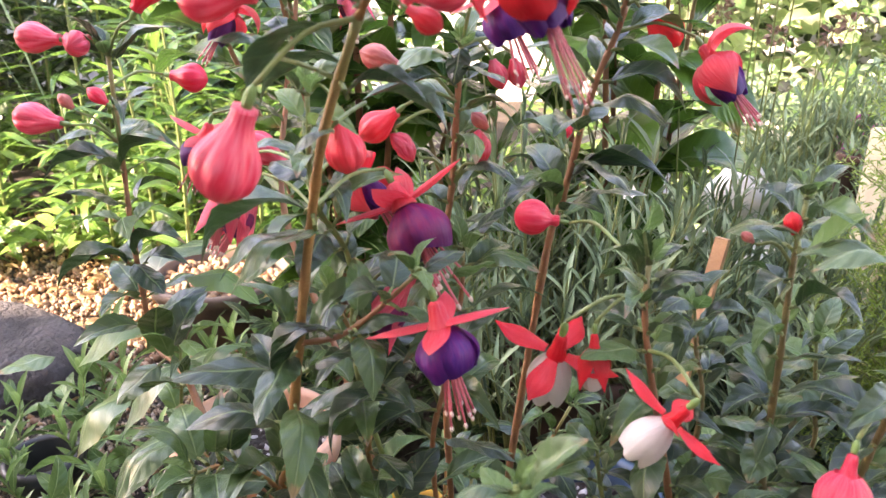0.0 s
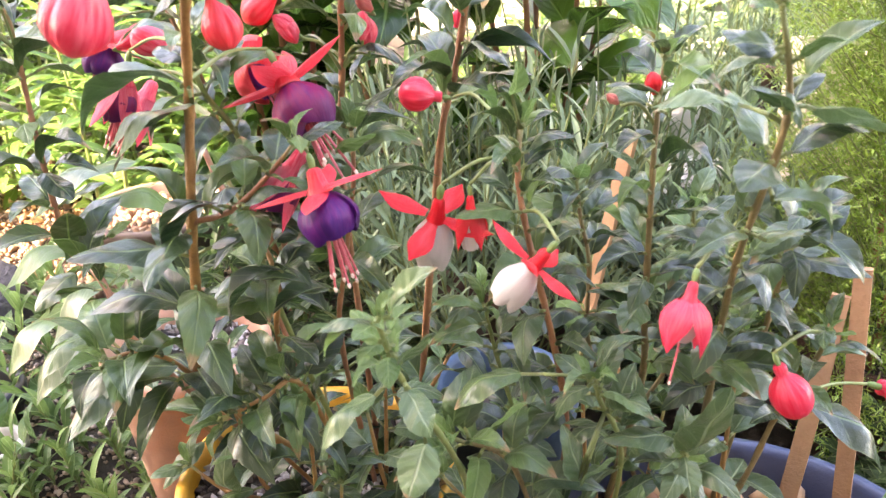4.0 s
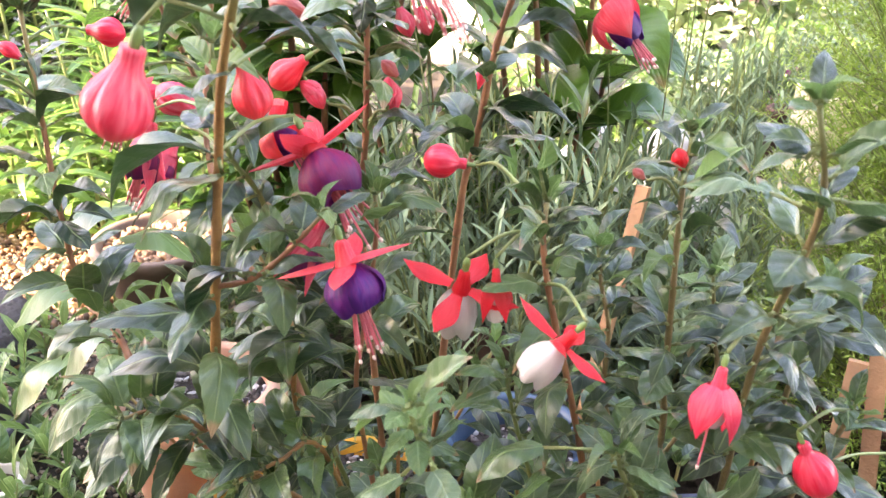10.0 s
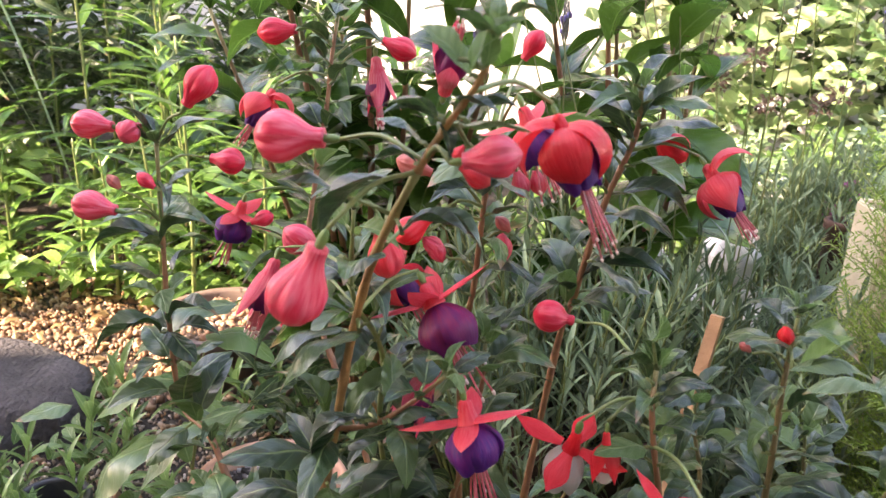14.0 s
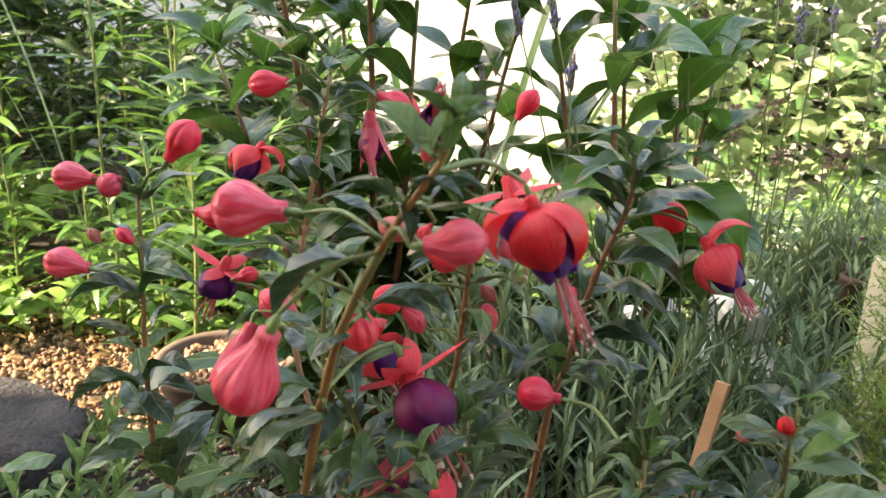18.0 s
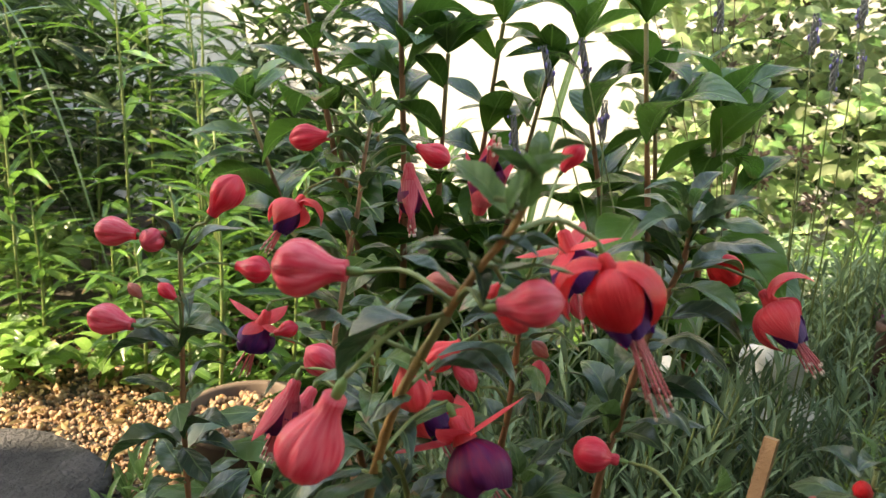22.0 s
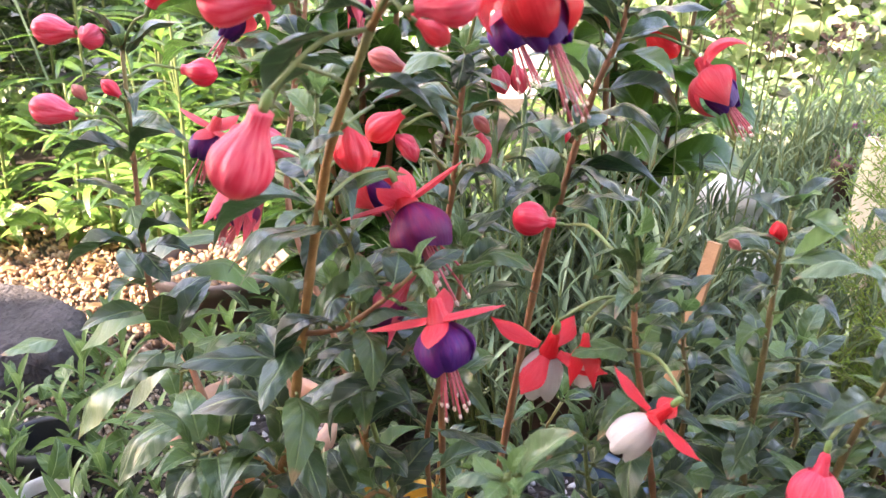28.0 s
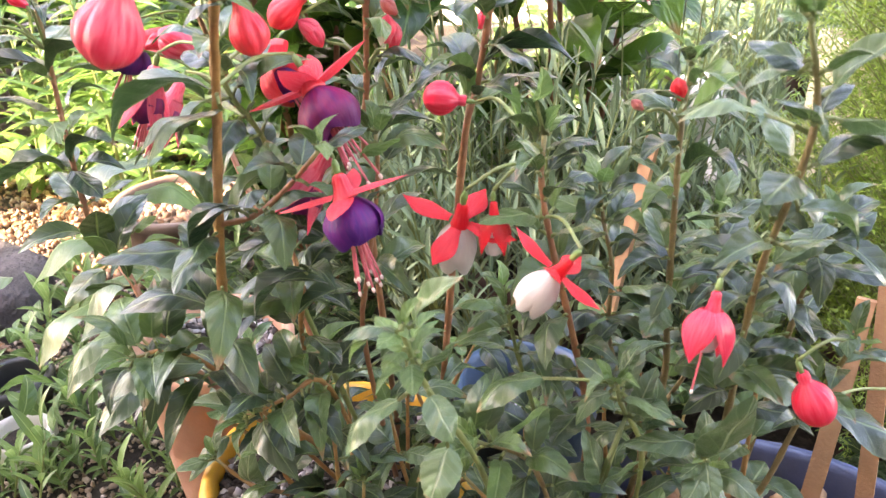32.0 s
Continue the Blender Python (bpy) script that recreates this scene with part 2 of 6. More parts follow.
M = dict(
    leaf=leafy("fuchsia_leaf", (0.006, 0.023, 0.009), (0.068, 0.136, 0.034), (0.022, 0.052, 0.018), vein=(0.14, 0.21, 0.08), gloss=0.40, thru=0.13, coat=0.55),
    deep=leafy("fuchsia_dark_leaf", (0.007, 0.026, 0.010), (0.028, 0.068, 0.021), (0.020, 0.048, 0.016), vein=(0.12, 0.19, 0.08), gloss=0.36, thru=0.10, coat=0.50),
    young=leafy("fuchsia_young_leaf", (0.046, 0.105, 0.028), (0.110, 0.190, 0.054), (0.07, 0.13, 0.045), vein=(0.20, 0.30, 0.13), gloss=0.38, thru=0.28),
    pale=leafy("fuchsia_pale_leaf", (0.034, 0.074, 0.028), (0.095, 0.160, 0.060), (0.075, 0.125, 0.054), vein=(0.23, 0.30, 0.16), gloss=0.36, thru=0.16, coat=0.4),
    lily=leafy("lily_leaf", (0.007, 0.030, 0.008), (0.130, 0.275, 0.055), (0.018, 0.050, 0.015), vein=(0.16, 0.28, 0.08), gloss=0.24, thru=0.24, laterals=0.0, coat=0.4),
    shrub=leafy("shrub_leaf", (0.010, 0.044, 0.010), (0.085, 0.190, 0.030), (0.04, 0.10, 0.025), vein=(0.15, 0.27, 0.08), gloss=0.24, thru=0.26, laterals=9.0, coat=0.35),
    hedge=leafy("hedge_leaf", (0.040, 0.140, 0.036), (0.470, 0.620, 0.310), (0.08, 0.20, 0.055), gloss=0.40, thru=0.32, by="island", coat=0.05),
    cover=leafy("cover_leaf", (0.016, 0.060, 0.010), (0.180, 0.310, 0.080), (0.025, 0.07, 0.013), gloss=0.30, thru=0.34, by="island"),
    lavender=leafy("lavender_leaf", (0.020, 0.056, 0.024), (0.250, 0.350, 0.200), (0.04, 0.09, 0.045), gloss=0.42, thru=0.10, laterals=0.0, by="island"),
    heather=leafy("heather_needle", (0.040, 0.110, 0.012), (0.230, 0.340, 0.060), (0.06, 0.14, 0.025), gloss=0.45, thru=0.3, laterals=0.0, by="island"),
    rosemary=leafy("stonecrop_leaf", (0.026, 0.075, 0.018), (0.170, 0.280, 0.090), (0.05, 0.11, 0.035), gloss=0.34, thru=0.25, laterals=0.0, by="island"),
    # leaf colour darkened to stand in for deep shade in the gaps
    dark=leafy("painted_shade_leaf", (0.008, 0.024, 0.008), (0.030, 0.070, 0.020), (0.03, 0.06, 0.03), gloss=0.45, thru=0.25, by="island"),
    weed=leafy("weed_leaf", (0.030, 0.080, 0.022), (0.110, 0.200, 0.060), (0.07, 0.13, 0.05), gloss=0.35, thru=0.25, by="island"),
    sepal=petal("coral_sepal", (0.780, 0.032, 0.056), (0.840, 0.100, 0.122), (0.820, 0.105, 0.125)),
    red=petal("scarlet_sepal", (0.720, 0.010, 0.022), (0.800, 0.036, 0.048), (0.760, 0.018, 0.032)),
    bud=petal("pink_bud", (0.730, 0.040, 0.085), (0.835, 0.200, 0.255), (0.750, 0.062, 0.110), gloss=0.30, streaks=24.0),
    rosy=petal("rose_bud", (0.720, 0.018, 0.056), (0.820, 0.100, 0.150), (0.740, 0.035, 0.076), gloss=0.32, streaks=20.0),
    smallbud=petal("salmon_bud", (0.560, 0.130, 0.120), (0.660, 0.260, 0.210), (0.396, 0.084, 0.072), streaks=30.0),
    purple=petal("purple_corolla", (0.080, 0.006, 0.145), (0.165, 0.009, 0.150), (0.042, 0.004, 0.115), gloss=0.55, streaks=9.0),
    magenta=petal("magenta_corolla", (0.250, 0.007, 0.072), (0.150, 0.005, 0.088), (0.062, 0.004, 0.078), gloss=0.55, streaks=8.0),
    white=petal("white_corolla", (0.64, 0.59, 0.55), (0.70, 0.65, 0.61), (0.68, 0.64, 0.60), streaks=12.0),
    stamen=plain("pink_stamen", (0.58, 0.07, 0.10), (0.62, 0.16, 0.17), 0.4, 200),
    stigma=plain("cream_anther", (0.72, 0.50, 0.42), (0.80, 0.62, 0.52), 0.6, 300),
    ovary=plain("green_ovary", (0.11, 0.20, 0.045), (0.17, 0.26, 0.075), 0.4, 150),
    wood=bark("brown_stem", (0.23, 0.108, 0.032), (0.39, 0.205, 0.066), (0.19, 0.22, 0.08)),
    twig=bark("greenish_stem", (0.15, 0.105, 0.042), (0.24, 0.180, 0.070), (0.17, 0.22, 0.08)),
    redwood=bark("reddish_stem", (0.22, 0.082, 0.040), (0.32, 0.145, 0.062), (0.22, 0.23, 0.09)),
    greenwood=plain("green_stem", (0.13, 0.20, 0.055), (0.21, 0.22, 0.080), 0.5, 120, 0.3),
    cane=plain("split_cane", (0.30, 0.155, 0.075), (0.42, 0.235, 0.120), 0.7, 30, 0.5),
    terracotta=plain("terracotta", (0.56, 0.27, 0.17), (0.66, 0.38, 0.26), 0.75, 25, 0.4),
    yellowpot=plain("orange_yellow_plastic", (0.66, 0.30, 0.030), (0.74, 0.38, 0.045), 0.4, 20, 0.1),
    bluepot=plain("navy_plastic", (0.030, 0.045, 0.095), (0.055, 0.075, 0.130), 0.4, 30, 0.2),
    bluebright=plain("blue_plastic", (0.016, 0.045, 0.085), (0.028, 0.066, 0.115), 0.45, 30, 0.1),
    blackpot=plain("black_plastic", (0.015, 0.016, 0.018), (0.030, 0.030, 0.032), 0.45, 30, 0.2),
    brownpot=plain("brown_clay", (0.050, 0.022, 0.015), (0.095, 0.042, 0.028), 0.75, 25, 0.4),
    bowl=plain("dark_clay_bowl", (0.090, 0.060, 0.048), (0.170, 0.115, 0.090), 0.7, 18, 0.4),
    cream=plain("cream_pot", (0.60, 0.50, 0.34), (0.68, 0.58, 0.42), 0.6, 20, 0.3),
    whitepot=plain("white_stone", (0.66, 0.64, 0.60), (0.76, 0.74, 0.70), 0.7, 14, 0.5, 0.004),
    rock=plain("grey_rock", (0.010, 0.009, 0.010), (0.090, 0.080, 0.082), 0.9, 9, 1.0, 0.02, 90),
    soil=plain("garden_soil", (0.016, 0.012, 0.009), (0.050, 0.036, 0.024), 0.95, 12, 0.9, 0.01, 120),
    plaster=plain("white_plaster", (0.66, 0.66, 0.65), (0.73, 0.72, 0.70), 0.85, 3, 0.4, 0.004, 60),
    # for the two unseen blocking walls, dim so they bounce little light
    render=plain("unseen_wall_render", (0.26, 0.22, 0.18), (0.33, 0.29, 0.24), 0.85, 3, 0.4, 0.004, 60),
    pebble=grains("tan_pebbles", ((0.30, 0.165, 0.085), (0.38, 0.235, 0.135), (0.17, 0.09, 0.05), (0.44, 0.31, 0.21), (0.32, 0.17, 0.10), (0.08, 0.048, 0.03), (0.37, 0.19, 0.085), (0.23, 0.13, 0.08))),
    clayball=grains("clay_pebbles", ((0.44, 0.21, 0.09), (0.52, 0.29, 0.13), (0.38, 0.17, 0.08), (0.56, 0.36, 0.20))),
    perlite=grains("perlite_mix", ((0.030, 0.024, 0.020), (0.055, 0.042, 0.035), (0.52, 0.48, 0.46), (0.040, 0.030, 0.026), (0.24, 0.19, 0.17), (0.62, 0.58, 0.56))),
    sandstone=grains("sandy_gravel", ((0.46, 0.34, 0.25), (0.54, 0.42, 0.33), (0.30, 0.21, 0.15), (0.60, 0.50, 0.42), (0.20, 0.14, 0.10))),
    litter=leafy("dry_leaf", (0.20, 0.11, 0.05), (0.46, 0.33, 0.18), (0.14, 0.08, 0.04), vein=(0.40, 0.28, 0.16), gloss=0.6, thru=0.2, by="island"),
    faded=leafy("faded_bloom", (0.070, 0.035, 0.030), (0.250, 0.160, 0.110), (0.05, 0.025, 0.04), vein=(0.22, 0.15, 0.11), gloss=0.7, thru=0.2, laterals=0.0, by="island"),
    lavflower=plain("lavender_spike", (0.15, 0.17, 0.14), (0.24, 0.22, 0.24), 0.7, 300, 0.5),
    lavpurple=plain("lavender_floret", (0.20, 0.17, 0.48), (0.28, 0.24, 0.60), 0.6, 200),
    drystem=plain("dry_stem", (0.075, 0.050, 0.030), (0.16, 0.12, 0.075), 0.8, 90, 0.4),
    pinkpetal=petal("magenta_flower", (0.35, 0.02, 0.20), (0.45, 0.04, 0.28), (0.30, 0.02, 0.20)),
)

# ---------------------------------------------------------------- mesh helpers
def part(name, data, material, parent=None, label="", m=None):
    """Links a bmesh or mesh as one mesh object under a thing or a part."""
    if isinstance(data, bmesh.types.BMesh):
        me = bpy.data.meshes.new(name)
        data.to_mesh(me)
        data.free()
    else:
        me = data
    if material is not None and not me.materials:
        me.materials.append(material)
    ob = new(name, me)
    ob.parent = parent
    if m is not None:
        ob.matrix_local = m
    return tagged(ob, label)


def thing(name, label, category, group="", kind="", at=(0, 0, 0)):
    ob = new(name)
    ob.location = at
    ob.empty_display_size = 0.02
    return tagged(ob, label, category, group, kind)


def mesh_from(name, verts, faces, uvs=None, smooth=True, material=None):
    me = bpy.data.meshes.new(name)
    me.from_pydata([tuple(v) for v in verts], [], faces)
    if uvs is not None:
        lay = me.uv_layers.new(name="UVMap")
        idx = np.empty(len(me.loops), dtype=np.int32)
        me.loops.foreach_get("vertex_index", idx)
        lay.data.foreach_set("uv", np.asarray(uvs, dtype=np.float32)[idx].ravel())
    if smooth:
        me.polygons.foreach_set("use_smooth", [True] * len(me.polygons))
    if material is not None:
        me.materials.append(material)
    me.update()
    return me


def blade(wide=0.45, bow=0.12, fold=0.10, peak=0.42, nu=9, nv=4, wave=0.0, teeth=0.0, curl=0.0, point=1.25, full=False):
    """A leaf of length 1 along x, facing up: arrays of vertices, faces and UVs."""
    V, UV, F = [], [], []
    a = peak / (1 - peak)
    for i in range(nu + 1):
        u = i / nu
        w = 0.5 * wide * (u ** a * (1 - u)) ** 0.8 / ((peak ** a * (1 - peak)) ** 0.8) if 0 < u < 1 else 0.004
        if full and 0 < u < 1:
            w = 0.5 * wide * math.sin(math.pi * u ** 1.1) ** 0.85
        w *= (1 - 0.25 * max(0, u - 0.7) * point)
        if teeth and 0 < i < nu:
            w *= 1 + teeth * (1 if i % 2 else -1)
        for j in range(nv + 1):
            s = 2 * j / nv - 1
            z = bow * 4 * u * (1 - u) + fold * abs(s) * w * 2 + wave * math.sin(9 * u + 2 * s) * w - curl * u * u * u
            V.append((u, s * w, z))
            UV.append((u, j / nv))
    for i in range(nu):
        for j in range(nv):
            k = i * (nv + 1) + j
            F.append((k, k + nv + 1, k + nv + 2, k + 1))
    return np.array(V), F, np.array(UV)


def lathe(profile, seg=16, fold=None, cap=True):
    """Vertices, faces and UVs of a turned body: (r, z) down the axis, fold(angle, share) scales r."""
    V, UV, F = [], [], []
    n = len(profile)
    for i, (r, z) in enumerate(profile):
        for j in range(seg):
            a = 2 * math.pi * j / seg
            q = r * (fold(a, i / (n - 1)) if fold else 1)
            V.append((q * math.cos(a), q * math.sin(a), z))
            UV.append((i / (n - 1), j / seg))
    for i in range(n - 1):
        for j in range(seg):
            k, k2 = i * seg + j, i * seg + (j + 1) % seg
            F.append((k, k2, k2 + seg, k + seg))
    if cap:
        F.append(tuple(range(seg))[::-1])
        F.append(tuple((n - 1) * seg + j for j in range(seg)))
    return np.array(V), F, np.array(UV)


def joined(pieces):
    V, F, UV, k = [], [], [], 0
    for v, f, uv in pieces:
        V.append(v)
        UV.append(uv)
        F += [tuple(i + k for i in q) for q in f]
        k += len(v)
    return np.concatenate(V), F, np.concatenate(UV)


def turn(v, m):
    a = np.array(m)
    return v @ a[:3, :3].T + a[:3, 3]


def turned(piece, m):
    return turn(piece[0], m), piece[1], piece[2]


def scatter(name, shape, mats, material):
    """One joined mesh of many copies of a small shape."""
    v, f, uv = shape
    A = np.array([np.array(m) for m in mats])
    V = np.einsum("nij,kj->nki", A[:, :3, :3], v) + A[:, None, :3, 3]
    fa = [np.array(f)] if len({len(q) for q in f}) == 1 else None
    if fa is not None:
        F = (fa[0][None] + (np.arange(len(A)) * len(v))[:, None, None]).reshape(-1, fa[0].shape[1])
        F = F.tolist()
    else:
        F = [tuple(i + k * len(v) for i in q) for k in range(len(A)) for q in f]
    return mesh_from(name, V.reshape(-1, 3), F, np.tile(uv, (len(A), 1)), material=material)


def aim(base, way, size=1.0, roll=0.0, wide=1.0):
    """The pose of a leaf: x along way, its face upward, rolled by degrees."""
    x = Vector(way).normalized()
    up = Vector((0, 0, 1)) if abs(x.z) < 0.93 else Vector((0, -1, 0.2))
    y = up.cross(x).normalized()
    z = x.cross(y)
    r = Matrix((x, y, z)).transposed().to_4x4()
    return Matrix.Translation(base) @ r @ Matrix.Rotation(radians(roll), 4, "X") @ Matrix.Diagonal((size, size * wide, size, 1))


def hang(base, way, size=1.0, spin=0.0):
    """The pose of a flower: local z along way."""
    q = Vector(way).normalized().to_track_quat("Z", "Y")
    return Matrix.Translation(base) @ q.to_matrix().to_4x4() @ Matrix.Rotation(radians(spin), 4, "Z") @ Matrix.Scale(size, 4)


def bloom_pose(base, way, size=1.0, spin=0.0):
    """The pose of an open bloom: local z along way, local x towards the west, turned by spin."""
    z = Vector(way).normalized()
    x = (Vector((-1, 0, 0)) + z * z.x).normalized()
    r = Matrix((x, z.cross(x), z)).transposed().to_4x4()
    return Matrix.Translation(base) @ r @ Matrix.Rotation(radians(spin), 4, "Z") @ Matrix.Scale(size, 4)


def smooth_path(points, n):
    """n + 1 places on a smooth line through the points."""
    P = [Vector(p) for p in points]
    P = [P[0] * 2 - P[1]] + P + [P[-1] * 2 - P[-2]]
    out = []
    for k in range(n + 1):
        s = k / n * (len(P) - 3)
        i = min(int(s), len(P) - 4)
        t = s - i
        a, b, c, d = P[i:i + 4]
        out.append(0.5 * ((2 * b) + (c - a) * t + (2 * a - 5 * b + 4 * c - d) * t * t + (3 * b - a - 3 * c + d) * t ** 3))
    return out


def tube(points, r0, r1, n=14, seg=7, knots=0.0, every=3):
    """A tapering stem along a smooth line, thickened at its joints."""
    P = smooth_path(points, n)
    V, UV, F = [], [], []
    side = Vector((1, 0.3, 0))
    for i, p in enumerate(P):
        d = (P[min(i + 1, n)] - P[max(i - 1, 0)]).normalized()
        x = (side - d * side.dot(d)).normalized()
        y = d.cross(x)
        r = r0 + (r1 - r0) * i / n
        if knots and i % every == 0:
            r *= 1 + knots
        for j in range(seg):
            a = 2 * math.pi * j / seg
            V.append(p + (x * math.cos(a) + y * math.sin(a)) * r)
            UV.append((i / n, j / seg))
    for i in range(n):
        for j in range(seg):
            k, k2 = i * seg + j, i * seg + (j + 1) % seg
            F.append((k, k2, k2 + seg, k + seg))
    F.append(tuple(range(seg))[::-1])
    F.append(tuple(n * seg + j for j in range(seg)))
    return np.array([tuple(v) for v in V]), F, np.array(UV)


def blob(seed=0, sub=1, flat=(1, 1, 0.75), rough=0.25):
    """A rounded stone of about unit radius."""
    bm = bmesh.new()
    bmesh.ops.create_icosphere(bm, subdivisions=sub, radius=1)
    for v in bm.verts:
        k = 1 + rough * noise.noise(v.co * 1.3 + Vector((seed * 7.1, seed, 0)))
        v.co = Vector((v.co.x * flat[0], v.co.y * flat[1], v.co.z * flat[2])) * k
    V = np.array([tuple(v.co) for v in bm.verts])
    F = [tuple(v.index for v in f.verts) for f in bm.faces]
    bm.free()
    return V, F, np.zeros((len(V), 2))

# ---------------------------------------------------------------- fuchsia pieces
BLADES = [mesh_from("fuchsia_leaf_blade", *blade(0.44, 0.12, 0.26, 0.40, 11, 6, 0.14, 0.03)),
          mesh_from("fuchsia_leaf_blade", *blade(0.48, 0.20, -0.16, 0.44, 11, 6, -0.16, 0.025)),
          mesh_from("fuchsia_leaf_blade", *blade(0.40, 0.26, 0.34, 0.38, 11, 6, 0.20, 0.03)),
          mesh_from("fuchsia_leaf_blade", *blade(0.52, 0.08, -0.12, 0.43, 11, 6, 0.14, 0.025)),
          mesh_from("fuchsia_leaf_blade", *blade(0.42, 0.10, 0.22, 0.40, 15, 6, 0.10, 0.035, 0.20)),
          mesh_from("fuchsia_leaf_blade", *blade(0.45, 0.15, -0.12, 0.45, 15, 6, -0.12, 0.03, 0.32)),
          mesh_from("fuchsia_leaf_blade", *blade(0.38, 0.20, 0.30, 0.38, 15, 6, 0.16, 0.035, 0.26)),
          mesh_from("fuchsia_leaf_blade", *blade(0.50, 0.06, -0.10, 0.43, 15, 6, 0.12, 0.03, 0.12))]
KINDS = {}
STALK = mesh_from("leaf_stalk", *tube([(0, 0, 0), (0.5, 0, 0.001), (1, 0, 0)], 0.0011, 0.0009, 3, 5), material=M["greenwood"])


def blade_of(kind, k):
    if (kind, k) not in KINDS:
        me = BLADES[k].copy()
        me.materials.append(M[kind])
        KINDS[kind, k] = me
    return KINDS[kind, k]


def leaf(plant, base, tip, roll=0, shape=None, kind="leaf", wide=1.0, join=True):
    """One leaf of a plant from its stalk to its tip."""
    b, t = Vector(base), Vector(tip)
    root = nearest(plant, b) if join else None
    if root is not None:
        run = b + (t - b) * 0.04 - root
        part("leaf_stalk", STALK, None, plant, m=aim(root, run, 1.0) @ Matrix.Diagonal((run.length, 1, 1, 1)))
    k = 4 + random.randrange(4) if shape is None else shape
    return part("leaf", blade_of(kind, k), None, plant, m=aim(b, t - b, (t - b).length, roll, wide))


STEMS = {}


def nearest(plant, p, reach=0.06):
    """The place on the plant's stems that lies nearest to p, if within reach."""
    best = min(STEMS.get(plant.name, []), key=lambda q: (q - p).length_squared, default=None)
    return best if best is not None and (best - p).length < reach else None


def stem(plant, points, r0=0.004, r1=0.002, kind="wood", name="stem"):
    STEMS.setdefault(plant.name, []).extend(smooth_path(points, 24))
    v, f, uv = tube(points, r0, r1, n=6 * (len(points) - 1), knots=0.22, every=3)
    return part(name, mesh_from(name, v, f, uv), M[kind], plant)


def leaf_pair(plant, at, along, size, turn_by, droop, kind="leaf", count=2):
    """A pair or whorl of leaves on short stalks at a joint of the stem."""
    d = Vector(along).normalized()
    x = d.orthogonal().normalized()
    y = d.cross(x)
    if kind == "leaf" and random.random() < 0.11:
        kind = "young"
    for i in range(count):
        a = turn_by + 2 * math.pi * i / count + random.uniform(-0.3, 0.3)
        out = x * math.cos(a) + y * math.sin(a)
        rise = droop + random.uniform(-0.25, 0.25)
        way = (out + d * rise + Vector((0, 0, 0.22))).normalized()
        way.z = max(way.z, -0.35)
        b = Vector(at) + (out * 0.8 + d * 0.5).normalized() * size * 0.22
        s = size * random.uniform(0.8, 1.15)
        leaf(plant, b, b + way * s, random.uniform(-25, 25), None, kind, random.uniform(0.92, 1.18) if size < 0.045 else random.uniform(0.70, 0.95), False)
        run = b + way * s * 0.04 - Vector(at)
        part("leaf_stalk", STALK, None, plant, m=aim(at, run, 1.0) @ Matrix.Diagonal((run.length, 1, 1, 1)))


def dress(plant, points, first=0.2, gap=0.028, size=(0.05, 0.035), kind="leaf", droop=0.1, tuft=True):
    """Pairs of leaves up a stem, crosswise from joint to joint, and a tuft of young ones at its tip."""
    P = smooth_path(points, 40)
    run = sum((P[i + 1] - P[i]).length for i in range(40))
    n = max(1, int(run * (1 - first) / gap))
    for k in range(n + 1):
        s = first + (1 - first) * k / max(n, 1)
        i = min(int(s * 40), 39)
        q = size[0] + (size[1] - size[0]) * s
        if k == n and tuft:
            for j in range(3):
                leaf_pair(plant, P[40], P[40] - P[38], q * (0.8 - 0.2 * j), j * 1.3, 0.5 + 0.5 * j, "young" if j else kind, 2)
        else:
            leaf_pair(plant, P[i], P[i + 1] - P[i], q, k * math.pi / 2 + random.uniform(-0.3, 0.3), droop, kind, 2 if random.random() < 0.75 else 3)


def fill_out(plant, foot, spread, low, high, count, seed, size=(0.052, 0.036), kind="wood"):
    """Short leafy side shoots that thicken the lower part of a bush."""
    rr = random.Random(seed)
    for k in range(count):
        a, q = 2.4 * k + rr.uniform(-0.4, 0.4), math.sqrt((k + 0.5) / count)
        f = Vector((foot[0] + 0.05 * math.cos(a), foot[1] + 0.05 * math.sin(a), foot[2]))
        e = Vector((foot[0] + spread[0] * q * math.cos(a), foot[1] + spread[1] * q * math.sin(a), rr.uniform(low, high) - 0.06 * q * q))
        line = [f, f * 0.45 + e * 0.55 + Vector((0, 0, -0.01)), e]
        stem(plant, line, 0.0019, 0.0011, kind)
        dress(plant, line, 0.3, 0.023, size, "leaf" if k % 4 else "pale", 0.0)


def petal_shape(length, wide, flare, curl, nu=10, nv=6, cup=0.42, root=0.45, point=5.0, peak=0.8):
    """A sepal that leaves the tube at the flare angle (degrees from the axis) and bends by curl along its length."""
    V, UV, F = [], [], []
    x, z, a = 0.0045, 0.0, radians(flare)
    for i in range(nu + 1):
        u = i / nu
        w = wide * 0.5 * (root + (1 - root) * math.sin(math.pi * min(1, u * 1.15) ** peak)) * (1 - u ** point) + 0.0002
        for j in range(nv + 1):
            s = 2 * j / nv - 1
            n = cup * w * (1 - s * s)
            V.append((x + n * math.cos(a), s * w, z - n * math.sin(a)))
            UV.append((u, j / nv))
        x += math.sin(a) * length / nu
        z += math.cos(a) * length / nu
        a += radians(curl) / nu
    for i in range(nu):
        for j in range(nv):
            k = i * (nv + 1) + j
            F.append((k, k + 1, k + nv + 2, k + nv + 1))
    return np.array(V), F, np.array(UV)


